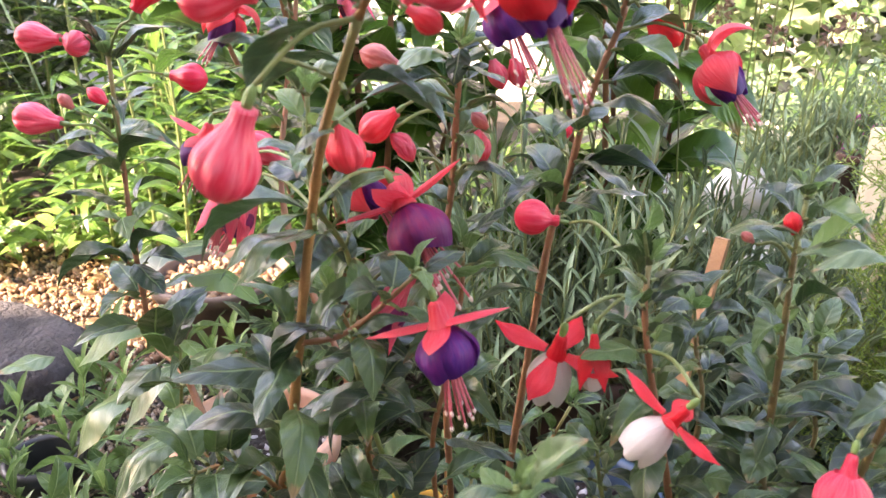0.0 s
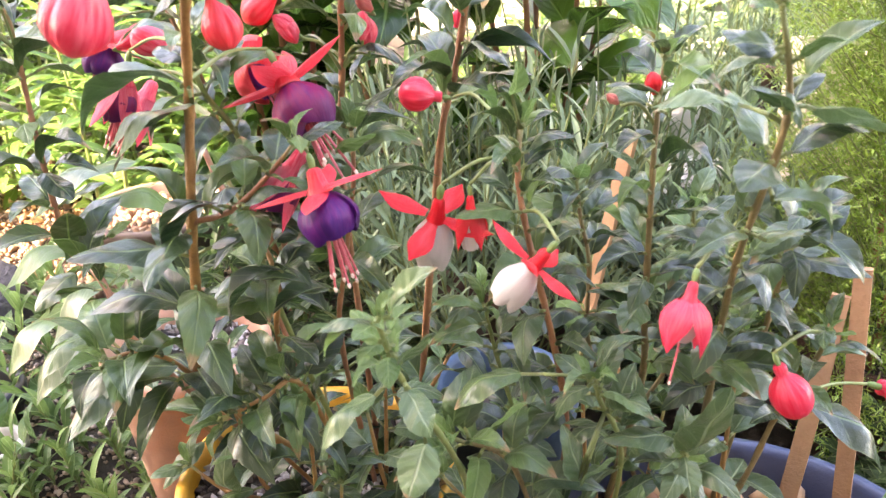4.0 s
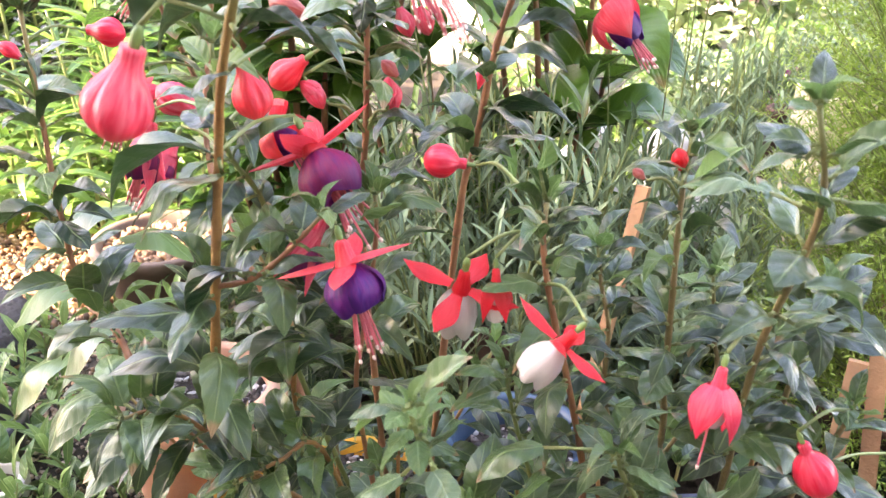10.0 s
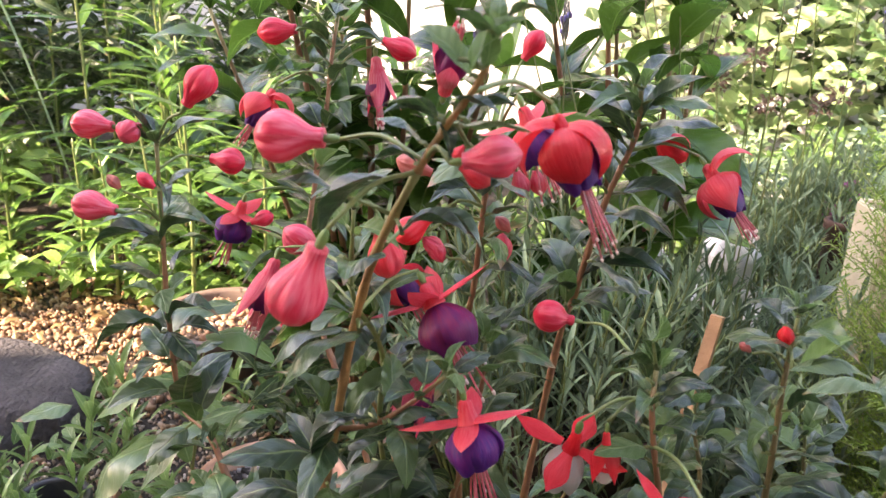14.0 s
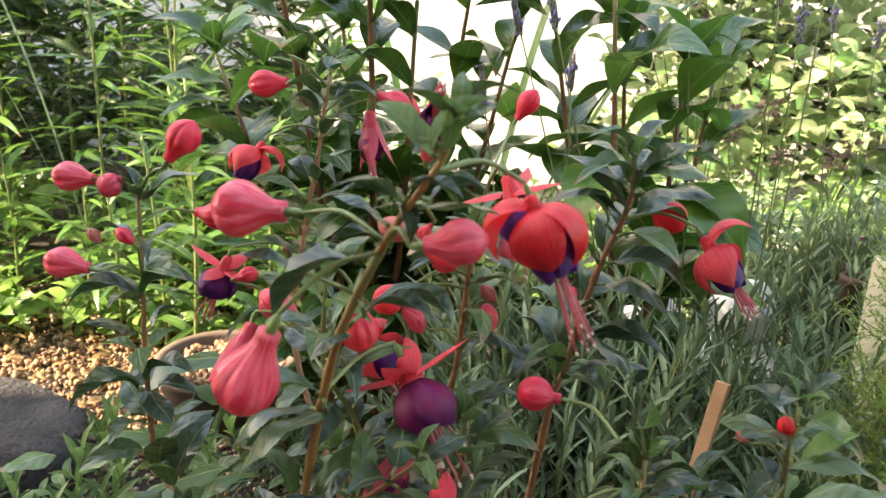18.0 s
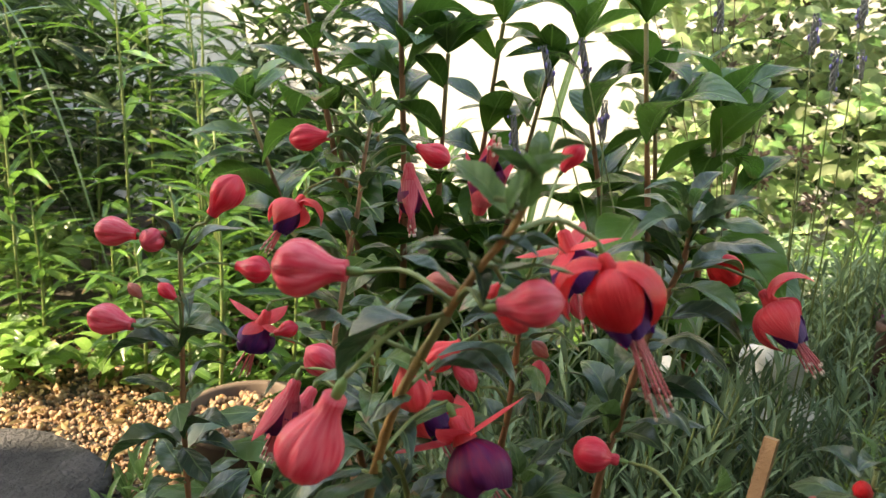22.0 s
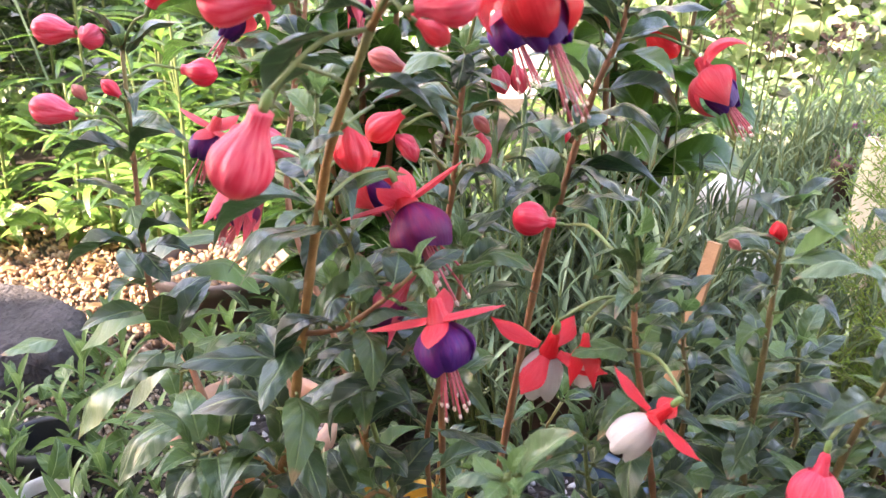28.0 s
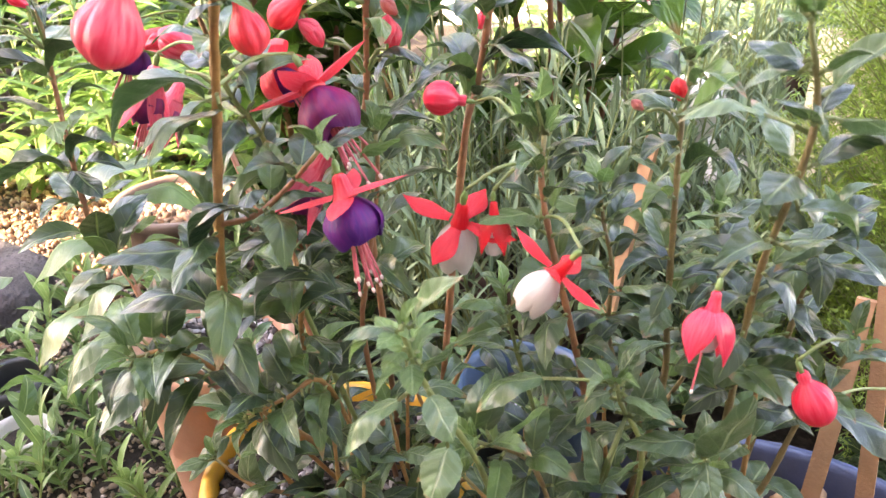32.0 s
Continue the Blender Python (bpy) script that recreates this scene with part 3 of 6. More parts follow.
def skirt(length, radius, close=0.62, folds=5, ruffle=0.10, n=11, lobe=0.16, seed=1):
    """A full corolla: three rings of broad petals that overlap like rolled cloth, with wavy hems."""
    rr = random.Random(seed)
    pieces, m = [], 12
    for ring, (count, k, run) in enumerate(((folds, 1.0, 1.0), (folds - 1, 0.84, 0.98), (3, 0.58, 0.93))):
        for q in range(count):
            mid = 2 * math.pi * (q + 0.5 * ring) / count + rr.uniform(-0.2, 0.2)
            span = math.pi / count * 1.5
            kk, ln, ph, up = k * rr.uniform(0.93, 1.06), length * run * rr.uniform(0.90, 1.05), rr.uniform(0, 6), rr.uniform(0.05, 0.16)
            V, UV, F = [], [], []
            for i in range(n + 1):
                u = i / n
                r = radius * kk * (0.26 + 0.80 * math.sin(math.pi * close * u ** 0.80))
                for j in range(m + 1):
                    t = 2 * j / m - 1
                    a = mid + t * span * (0.85 + 0.2 * u)
                    w = r * (1 + up * t * u + 0.07 * (1 - t * t) * math.sin(math.pi * u) + ruffle * u * u * math.sin(5 * t + ph) * (0.35 + 0.65 * abs(t)))
                    V.append((w * math.cos(a), w * math.sin(a), ln * (u * (1 - lobe * u * t * t) + 0.035 * u * math.sin(4 * t + ph))))
                    UV.append((u, j / m))
            for i in range(n):
                for j in range(m):
                    a = i * (m + 1) + j
                    F.append((a, a + 1, a + m + 2, a + m + 1))
            pieces.append((np.array(V), F, np.array(UV)))
    return joined(pieces)


def threads(count, length, spread, r=0.00065, knob=0.0013, seed=1):
    """Meshes of single stamens, each a curved thread with its anther."""
    rnd = random.Random(seed)
    made = []
    for i in range(count):
        a = 2 * math.pi * i / count + rnd.uniform(-0.3, 0.3)
        q = spread * rnd.uniform(0.3, 1.0)
        ln = length * rnd.uniform(0.75, 1.1)
        end = Vector((q * math.cos(a), q * math.sin(a), ln))
        hair = tube([(0.001 * math.cos(a), 0.001 * math.sin(a), 0.004), end * 0.5 + Vector((0, 0, 0.002)), end], r, r, 6, 5)
        v, f, uv = blob(i, 1, (0.8, 0.8, 1.4), 0.1)
        me = mesh_from("stamen", *joined([hair, (v * knob + np.array(end), f, uv)]), material=M["stamen"])
        me.materials.append(M["stigma"])
        for p in me.polygons[len(hair[1]):]:
            p.material_index = 1
        made.append(me)
    return made


FLOWERS = {}


def flower_kit(style):
    """Meshes of one sort of bloom, shared by all blooms of that sort."""
    if style in FLOWERS:
        return FLOWERS[style]
    #        sepal: length, width, flare, curl; corolla: length, radius; threads: length, spread; colours
    S = {"purple": ((0.032, 0.0138, 88, 5), (0.024, 0.0138), (0.048, 0.010), "sepal", "purple"),
         "magenta": ((0.031, 0.0138, 88, 8), (0.026, 0.0150), (0.050, 0.012), "sepal", "magenta"),
         "hooded": ((0.050, 0.0370, 62, -140), (0.040, 0.0150), (0.084, 0.010), "red", "purple"),
         "cupped": ((0.034, 0.0280, 68, -112), (0.029, 0.0098), (0.050, 0.007), "sepal", "purple"),
         "white": ((0.0250, 0.0122, 76, 22), (0.0285, 0.0098), (0.020, 0.002), "red", "white"),
         "slim": ((0.030, 0.0150, 22, -16), (0.030, 0.0080), (0.026, 0.0015), "red", "white"),
         "bell": ((0.031, 0.0205, 32, -42), (0.0225, 0.0075), (0.054, 0.0020), "rosy", "white"),
         "fading": ((0.032, 0.0120, 14, 10), (0.024, 0.0085), (0.040, 0.004), "bud", "magenta")}[style]
    (sl, sw, fl, cu), (cl, cr), (tl, ts), sc, cc = S
    t0 = 0.013
    body = lathe([(0.0020, 0.0), (0.0038, 0.0015), (0.0042, 0.004), (0.0048, 0.008), (0.0064, 0.012), (0.0068, t0)], 12)
    if style in ("white", "bell", "slim"):
        body = (body[0] * np.array((0.72, 0.72, 1.0)), body[1], body[2])
    egg = lathe([(0.0008, -0.0075), (0.0016, -0.0060), (0.0020, -0.0040), (0.0018, -0.0015), (0.0014, 0.0005)], 10)
    sharp = style in ("purple", "magenta", "fading")
    sep = petal_shape(sl, sw, fl, cu, root=0.80 if sharp else 0.45, point=3.4 if sharp else (7.0 if style == "white" else 4.0), peak=1.4 if style == "white" else 0.8, cup=0.34 if sharp else (0.46 if style == "hooded" else 0.42))
    stamens = threads(1 if style in ("bell", "slim") else (5 if style == "white" else 9), tl, ts, seed=len(style))
    FLOWERS[style] = dict(
        tube=mesh_from("flower_tube", *body, material=M[sc]), ovary=mesh_from("ovary", *egg, material=M["ovary"]),
        sepal=mesh_from("sepal", *sep, material=M[sc]), corolla=mesh_from("corolla", *skirt(cl, cr, {"white": 0.70, "magenta": 0.74, "purple": 0.72}.get(style, 0.80), 4 if style == "white" else 5, lobe=0.34 if style == "white" else 0.26, seed=len(style)), material=M[cc]),
        stamens=stamens, t0=t0)
    return FLOWERS[style]


def pedicel(plant, a, b, sag=0.006):
    a, b = Vector(a), Vector(b)
    a = nearest(plant, a, 0.08) or a
    mid = (a + b) / 2 + Vector((0, 0, sag))
    v, f, uv = tube([a, mid, b], 0.0011, 0.0009, 8, 6)
    part("flower_stalk", mesh_from("flower_stalk", v, f, uv), M["greenwood"], plant)


def flower(plant, base, tip, style, size=1.0, spin=0.0, stalk=None, label="", front=0.0):
    """An open bloom from the top of its tube towards the hem of its corolla."""
    kit = flower_kit(style)
    way = Vector(tip) - Vector(base)
    ob = part("flower", kit["tube"], None, plant, label, m=bloom_pose(base, way, size, spin))
    down = Matrix.Translation((0, 0, kit["t0"] - 0.001))
    part("ovary", kit["ovary"], None, ob)
    tilt = {"purple": (0.0, 0.35, 0.02, -0.25), "magenta": (0.22, 0.75, 0.15, 0.50), "white": (0.05, 0.35, 0.15, -0.30),
            "hooded": (0.95, 0.10, 0.0, -0.05), "cupped": (-0.05, 0.15, 1.0, 0.0)}.get(style, (-0.1, 0.1, 0.0, 0.06))
    for k in range(4):
        wob = Matrix.Rotation(tilt[k] + (front if k == 3 else 0) + random.uniform(-0.1, 0.1), 4, "Y")
        run = (1.12, 0.86, 1.0, 0.90 if style == "white" else 0.70)[k] if style in ("purple", "magenta", "white") else 1.0
        part("sepal", kit["sepal"], None, ob, m=down @ Matrix.Rotation(math.pi / 2 * k + random.uniform(-0.12, 0.12), 4, "Z") @ wob @ Matrix.Diagonal((run, 1, run, 1)))
    part("corolla", kit["corolla"], None, ob, m=down @ Matrix.Translation((0, 0, 0.0005)))
    for me in kit["stamens"]:
        part("stamen", me, None, ob, m=down)
    if stalk is not None:
        pedicel(plant, stalk, Vector(base) - way.normalized() * 0.008 * size)
    return ob


def bud_shape(neck, belly, beak):
    """Four sepals closed edge to edge, each domed, with a raised midrib and a slight twist."""
    def r_of(s):
        rise = 0.38 + 0.62 * (0.5 - 0.5 * math.cos(math.pi * min(1, max(0, (s - neck) / (belly - neck))))) ** 0.8
        return rise if s < belly else (1 - ((s - belly) / (1 - belly)) ** beak) ** 0.85

    def seams(a, s):
        b, g = a + 0.45 * s, min(1, max(0, (s - 0.18) * 3))
        return 1 - 0.13 * g * abs(math.cos(2 * b)) ** 22 + 0.030 * g * abs(math.sin(2 * b)) ** 12 + 0.012 * g * math.cos(16 * b) + 0.03 * math.sin(b + 1)

    prof = [(max(0.02, r_of(i / 22)) * 0.325, i / 22) for i in range(23)]
    return lathe(prof, 64, seams)


BUDS = {"bud": bud_shape(0.06, 0.58, 2.3), "drop": bud_shape(0.12, 0.62, 2.4), "egg": bud_shape(0.0, 0.50, 2.0), "small": bud_shape(0.0, 0.5, 2.0),
        "ball": lathe([(0.10, 0.0), (0.125, 0.03), (0.13, 0.10), (0.115, 0.16), (0.14, 0.20)] + [(0.40 * math.sin(0.42 + 0.266 * i), 0.60 - 0.40 * math.cos(0.42 + 0.266 * i)) for i in range(1, 11)], 40, lambda a, s: 1 - 0.05 * (abs(math.cos(2 * a)) ** 18) * min(1, max(0, (s - 0.3) * 3)))}
EGG = mesh_from("ovary", *lathe([(0.02, -0.23), (0.042, -0.19), (0.058, -0.12), (0.055, -0.04), (0.05, 0.02)], 10), material=M["ovary"])
BUDMESH = {}


def bud(plant, base, tip, shape="bud", kind="bud", stalk=None, wide=1.0, peep=None):
    """A closed bud from its neck to its point; peep adds a slit that shows the petals within."""
    if (shape, kind) not in BUDMESH:
        BUDMESH[shape, kind] = mesh_from("bud", *BUDS[shape], material=M[kind])
    way = Vector(tip) - Vector(base)
    m = hang(base, way, way.length, random.uniform(0, 90)) @ Matrix.Diagonal((wide, wide, 1, 1))
    ob = part("bud", BUDMESH[shape, kind], None, plant, m=m)
    part("ovary", EGG, None, ob)
    if peep:
        v, f, uv = lathe([(0.02, 0.50), (0.14, 0.58), (0.20, 0.70), (0.16, 0.80), (0.03, 0.88)], 20)
        v = v + np.array((peep[0], peep[1], 0))
        part("corolla", mesh_from("corolla", v, f, uv), M["purple"], ob)
    if stalk is not None:
        pedicel(plant, stalk, Vector(base) - way.normalized() * 0.22 * way.length)
    return ob


# ---------------------------------------------------------------- pots and stones
def pot(name, label, category, at, r_top, r_low, height, material, lip=0.012, fill_label="", wall=0.006, stones=None, depth=0.02, seg=40, grain=0.006, count=500):
    """A flower pot with a rolled rim, its soil and the grains that lie on it."""
    ob = thing(name, label, category, at=at)
    w = wall
    prof = [(0.01, 0.004), (r_low * 0.9, 0.0), (r_low, 0.004), (r_top * 0.97, height - 2.2 * lip), (r_top + 0.3 * lip, height - 2.1 * lip),
            (r_top + 0.45 * lip, height - 0.5 * lip), (r_top + 0.2 * lip, height), (r_top - w * 0.6, height), (r_top - w, height - 0.4 * lip), (r_top - w - 0.004, height - depth - 0.02)]
    part("pot_body", mesh_from("pot_body", *lathe(prof, seg, cap=False)), M[material], ob)
    zt = height - depth
    r_in = r_top - w - 0.002
    disc = lathe([(0.001, zt + 0.004), (r_in * 0.5, zt + 0.002), (r_in, zt)], seg, cap=False)
    part("potting_soil", mesh_from("potting_soil", *disc), M["soil"], ob)
    if stones:
        rnd, mats = random.Random(len(label)), []
        for _ in range(count):
            a, q = rnd.uniform(0, 6.283), r_in * math.sqrt(rnd.random()) * 0.97
            s = grain * rnd.uniform(0.5, 1.25)
            mats.append(Matrix.LocRotScale((q * math.cos(a), q * math.sin(a), zt + s * rnd.uniform(0.2, 0.7)), Euler((rnd.uniform(-3, 3), rnd.uniform(-3, 3), 0)), (s, s, s)))
        g = part("grain_fill", scatter("grain_fill", blob(3, 1, (1, 0.85, 0.7), 0.6), mats, M[stones]), None, ob, fill_label)
        tagged(g, kind="stuff")
    return ob


def stake(base, top, r, label):
    ob = thing("plant_stake", label, "stake", "split canes", at=base)
    d = Vector(top) - Vector(base)
    v, f, uv = tube([(0, 0, 0), d * 0.5 + Vector((0.001, 0, 0)), d], r, r * 0.96, 8, 4)
    me = mesh_from("cane", v, f, uv, smooth=False)
    part("cane", me, M["cane"], ob)
    return ob


# ---------------------------------------------------------------- ground and walls
def heap(x, y):
    return 0.02 * noise.noise(Vector((x * 1.3, y * 1.3, 0))) + 0.006 * noise.noise(Vector((x * 9, y * 9, 2)))


xs = sorted({round(-4 + 0.1 * i, 2) for i in range(81)} | {-300.0, -80.0, -25.0, -10.0, -6.0, 6.0, 10.0, 25.0, 80.0, 300.0})
ys = sorted({round(-1.5 + 0.1 * i, 2) for i in range(66)} | {-300.0, -80.0, -25.0, -8.0, -3.0, 6.5, 10.0, 25.0, 80.0, 300.0})
GV = [(x, y, heap(x, y) - 0.01 if abs(x) < 6 and -3 < y < 7 else -0.01) for y in ys for x in xs]
GF = [(j * len(xs) + i, j * len(xs) + i + 1, (j + 1) * len(xs) + i + 1, (j + 1) * len(xs) + i) for j in range(len(ys) - 1) for i in range(len(xs) - 1)]
tagged(part("ground", mesh_from("ground", GV, GF), M["soil"]), "dark garden soil strewn with gravel and litter", "ground", kind="structure")


def wall(name, a, b, height, thick, material, label):
    """A plain wall from a to b with a coping."""
    a, b = Vector((*a, 0)), Vector((*b, 0))
    bm = bmesh.new()
    d = (b - a)
    m = Matrix.Translation((a + b) / 2 + Vector((0, 0, height / 2 - 0.1))) @ Matrix.Rotation(math.atan2(d.y, d.x), 4, "Z") @ Matrix.Diagonal((d.length, thick, height + 0.2, 1))
    bmesh.ops.create_cube(bm, size=1, matrix=m)
    bmesh.ops.bevel(bm, geom=bm.edges[:], offset=0.01, segments=2, affect="EDGES")
    ob = part(name, bm, M[material])
    return tagged(ob, label, "wall", kind="structure")


wall("wall_back", (-5.0, 3.9), (6.0, 3.5), 2.4, 0.2, "plaster", "white plastered garden wall in sun and shade")
# added out of view: its shadow keeps direct sun off the potted plants
wall("wall_house", (-3.30, -1.38), (-3.81, 0.04), 4.4, 0.25, "render", "unseen tan wall added to keep the sun off the fuchsias")
# out of view, sized so its top edge throws a slanting shadow on wall_back
wall("wall_far", (-4.6, 2.4), (-4.6, 3.9), 3.4, 0.2, "plaster", "unseen white side wall that casts the slanting shadow on the back wall")
# added behind the camera to hide low sky and cut frontal fill light
wall("wall_rear", (-3.0, -1.5), (6.0, -1.5), 4.2, 0.25, "render", "unseen tan wall added behind the camera to cut sky light")

# ---------------------------------------------------------------- the purple and pink fuchsia
fa = thing("fuchsia_plant", "tall fuchsia with coral buds and purple blooms in an orange pot", "fuchsia", "potted fuchsias", at=(0, 0, 0))
line = [(0.030, 0.520, 0.200), (-0.037, 0.460, 0.319), (-0.026, 0.435, 0.388), (-0.008, 0.410, 0.473)]
stem(fa, [(0.030, 0.520, 0.200), (-0.037, 0.460, 0.319), (-0.026, 0.435, 0.388), (-0.008, 0.410, 0.473), (0.004, 0.402, 0.535), (0.021, 0.375, 0.589), (0.044, 0.345, 0.637)], 0.0032, 0.0018, "wood")
dress(fa, line[:4], 0.25, 0.026, (0.056, 0.046), "leaf", 0.25, False)
line = [(0.044, 0.345, 0.637), (0.055, 0.335, 0.656), (0.068, 0.325, 0.676), (0.073, 0.320, 0.691)]
stem(fa, line, 0.0016, 0.0009, "wood")
dress(fa, line, 0.35, 0.03, (0.030, 0.022), "leaf", 0.1)
line = [(-0.008, 0.410, 0.472), (0.014, 0.405, 0.480), (0.036, 0.400, 0.499), (0.054, 0.395, 0.519)]
stem(fa, line, 0.0016, 0.001, "redwood")
dress(fa, line, 0.45, 0.02, (0.045, 0.03), "leaf", 0.1)
line = [(-0.010, 0.530, 0.200), (-0.103, 0.520, 0.309), (-0.141, 0.540, 0.369), (-0.177, 0.570, 0.378), (-0.183, 0.575, 0.455), (-0.183, 0.578, 0.511), (-0.179, 0.575, 0.591)]
stem(fa, line, 0.003, 0.0015, "redwood")
dress(fa, line, 0.3, 0.027, (0.050, 0.034), "leaf", 0.1)
line = [(0.010, 0.560, 0.200), (-0.030, 0.580, 0.350), (-0.081, 0.620, 0.465), (-0.081, 0.650, 0.557), (-0.074, 0.660, 0.607), (-0.070, 0.670, 0.656), (-0.066, 0.680, 0.686)]
stem(fa, line, 0.0028, 0.0014, "redwood")
dress(fa, line, 0.35, 0.027, (0.050, 0.034), "leaf", 0.1)
line = [(0.060, 0.540, 0.200), (0.054, 0.510, 0.448), (0.061, 0.500, 0.530), (0.065, 0.495, 0.587), (0.067, 0.490, 0.610)]
stem(fa, line, 0.0024, 0.0013, "redwood")
dress(fa, line, 0.3, 0.03, (0.046, 0.03), "leaf", 0.1)
line = [(0.090, 0.550, 0.200), (0.116, 0.520, 0.466), (0.126, 0.520, 0.517), (0.138, 0.512, 0.581), (0.152, 0.510, 0.625), (0.152, 0.508, 0.652)]
stem(fa, line, 0.0026, 0.0014, "redwood")
dress(fa, line, 0.3, 0.026, (0.050, 0.034), "leaf", 0.1)
line = [(0.050, 0.510, 0.200), (0.009, 0.470, 0.405), (0.010, 0.455, 0.496), (-0.004, 0.440, 0.540), (-0.001, 0.430, 0.594)]
stem(fa, line, 0.002, 0.0011, "greenwood")
dress(fa, line, 0.25, 0.03, (0.046, 0.03), "leaf", 0.05)
line = [(0.040, 0.500, 0.200), (0.015, 0.460, 0.355), (0.021, 0.450, 0.411), (0.010, 0.460, 0.444), (-0.007, 0.470, 0.472)]
stem(fa, line, 0.002, 0.0011, "wood")
dress(fa, line, 0.2, 0.03, (0.046, 0.034), "leaf", 0.0)
line = [(0.050, 0.490, 0.200), (0.036, 0.430, 0.351), (0.015, 0.410, 0.358), (-0.007, 0.400, 0.350)]
stem(fa, line, 0.0018, 0.001, "wood")
dress(fa, line, 0.35, 0.024, (0.042, 0.03), "leaf", 0.1)
line = [(0.020, 0.500, 0.200), (-0.037, 0.440, 0.352), (-0.063, 0.430, 0.376), (-0.079, 0.420, 0.378)]
stem(fa, line, 0.0018, 0.001, "wood")
dress(fa, line, 0.35, 0.026, (0.055, 0.04), "leaf", 0.0)
line = [(0.060, 0.510, 0.200), (0.052, 0.470, 0.358), (0.061, 0.460, 0.421), (0.070, 0.460, 0.476), (0.071, 0.460, 0.506)]
stem(fa, line, 0.002, 0.0011, "redwood")
dress(fa, line, 0.2, 0.03, (0.050, 0.034), "leaf", 0.05)
fill_out(fa, (0.02, 0.51, 0.20), (0.19, 0.12), 0.30, 0.46, 6, 7)
fill_out(fa, (0.04, 0.55, 0.21), (0.10, 0.06), 0.25, 0.32, 8, 27, (0.044, 0.030))
fill_out(fa, (0.03, 0.47, 0.21), (0.15, 0.09), 0.24, 0.32, 9, 17, (0.044, 0.030))
flower(fa, (0.064, 0.388, 0.510), (0.073, 0.380, 0.478), "purple", 0.95, 8, stalk=(0.054, 0.395, 0.519))
flower(fa, (0.035, 0.450, 0.546), (0.053, 0.438, 0.517), "magenta", 1.08, 12, stalk=(0.013, 0.410, 0.561))
flower(fa, (0.097, 0.352, 0.661), (0.111, 0.345, 0.632), "hooded", 0.60, 20, stalk=(0.085, 0.345, 0.666))
flower(fa, (0.195, 0.512, 0.609), (0.212, 0.500, 0.587), "cupped", 0.82, 25, stalk=(0.155, 0.512, 0.613))
flower(fa, (0.084, 0.458, 0.647), (0.094, 0.456, 0.623), "purple", 0.85, 30, stalk=(0.070, 0.440, 0.655))
flower(fa, (-0.134, 0.622, 0.536), (-0.146, 0.620, 0.506), "purple", 0.95, 15, stalk=(-0.117, 0.630, 0.543))
flower(fa, (-0.119, 0.665, 0.620), (-0.133, 0.655, 0.596), "cupped", 0.85, 0, stalk=(-0.092, 0.660, 0.629))
flower(fa, (-0.039, 0.690, 0.647), (-0.036, 0.685, 0.622), "fading", 1.1, 0, stalk=(-0.068, 0.675, 0.626))
flower(fa, (0.039, 0.490, 0.647), (0.046, 0.470, 0.673), "fading", 1.0, 0)
flower(fa, (-0.068, 0.500, 0.536), (-0.079, 0.495, 0.504), "fading", 1.0, 30, stalk=(-0.032, 0.470, 0.564))
flower(fa, (-0.067, 0.530, 0.518), (-0.077, 0.520, 0.499), "fading", 1.0, 30, stalk=(-0.040, 0.500, 0.530))
flower(fa, (0.007, 0.485, 0.542), (0.025, 0.470, 0.527), "cupped", 0.75, 60, stalk=(0.003, 0.460, 0.556))
flower(fa, (0.045, 0.450, 0.498), (0.034, 0.440, 0.479), "fading", 1.05, 20, stalk=(0.017, 0.440, 0.475))
bud(fa, (0.035, 0.470, 0.579), (0.015, 0.470, 0.564), "bud", "sepal", stalk=(0.050, 0.480, 0.581))
bud(fa, (0.008, 0.327, 0.609), (-0.007, 0.327, 0.575), "drop", "bud", stalk=(0.037, 0.345, 0.637))
bud(fa, (0.001, 0.366, 0.644), (-0.030, 0.366, 0.644), "drop", "bud", stalk=(0.038, 0.345, 0.647), wide=1.15)
bud(fa, (0.063, 0.328, 0.646), (0.085, 0.328, 0.650), "bud", "bud", stalk=(0.047, 0.335, 0.636), wide=1.15)
bud(fa, (0.061, 0.345, 0.640), (0.073, 0.345, 0.633), "bud", "sepal", stalk=(0.049, 0.338, 0.635))
bud(fa, (0.122, 0.465, 0.523), (0.098, 0.465, 0.526), "ball", "rosy", stalk=(0.149, 0.420, 0.527))
bud(fa, (-0.208, 0.570, 0.602), (-0.240, 0.570, 0.604), "bud", "bud", stalk=(-0.181, 0.575, 0.588))
bud(fa, (-0.191, 0.575, 0.602), (-0.195, 0.555, 0.599), "bud", "bud", stalk=(-0.181, 0.575, 0.588), wide=1.3)
bud(fa, (-0.147, 0.560, 0.622), (-0.127, 0.560, 0.649), "bud", "rosy", stalk=(-0.177, 0.572, 0.585))
bud(fa, (-0.173, 0.500, 0.562), (-0.203, 0.500, 0.566), "bud", "bud", stalk=(-0.183, 0.570, 0.522))
bud(fa, (-0.208, 0.570, 0.556), (-0.217, 0.570, 0.566), "small", "smallbud", stalk=(-0.185, 0.575, 0.538))
bud(fa, (-0.171, 0.550, 0.564), (-0.183, 0.550, 0.574), "egg", "rosy", stalk=(-0.183, 0.575, 0.529))
bud(fa, (-0.153, 0.610, 0.573), (-0.126, 0.610, 0.570), "bud", "rosy", stalk=(-0.180, 0.580, 0.575), wide=1.15)
bud(fa, (-0.095, 0.655, 0.669), (-0.127, 0.655, 0.665), "bud", "rosy", stalk=(-0.077, 0.670, 0.651))
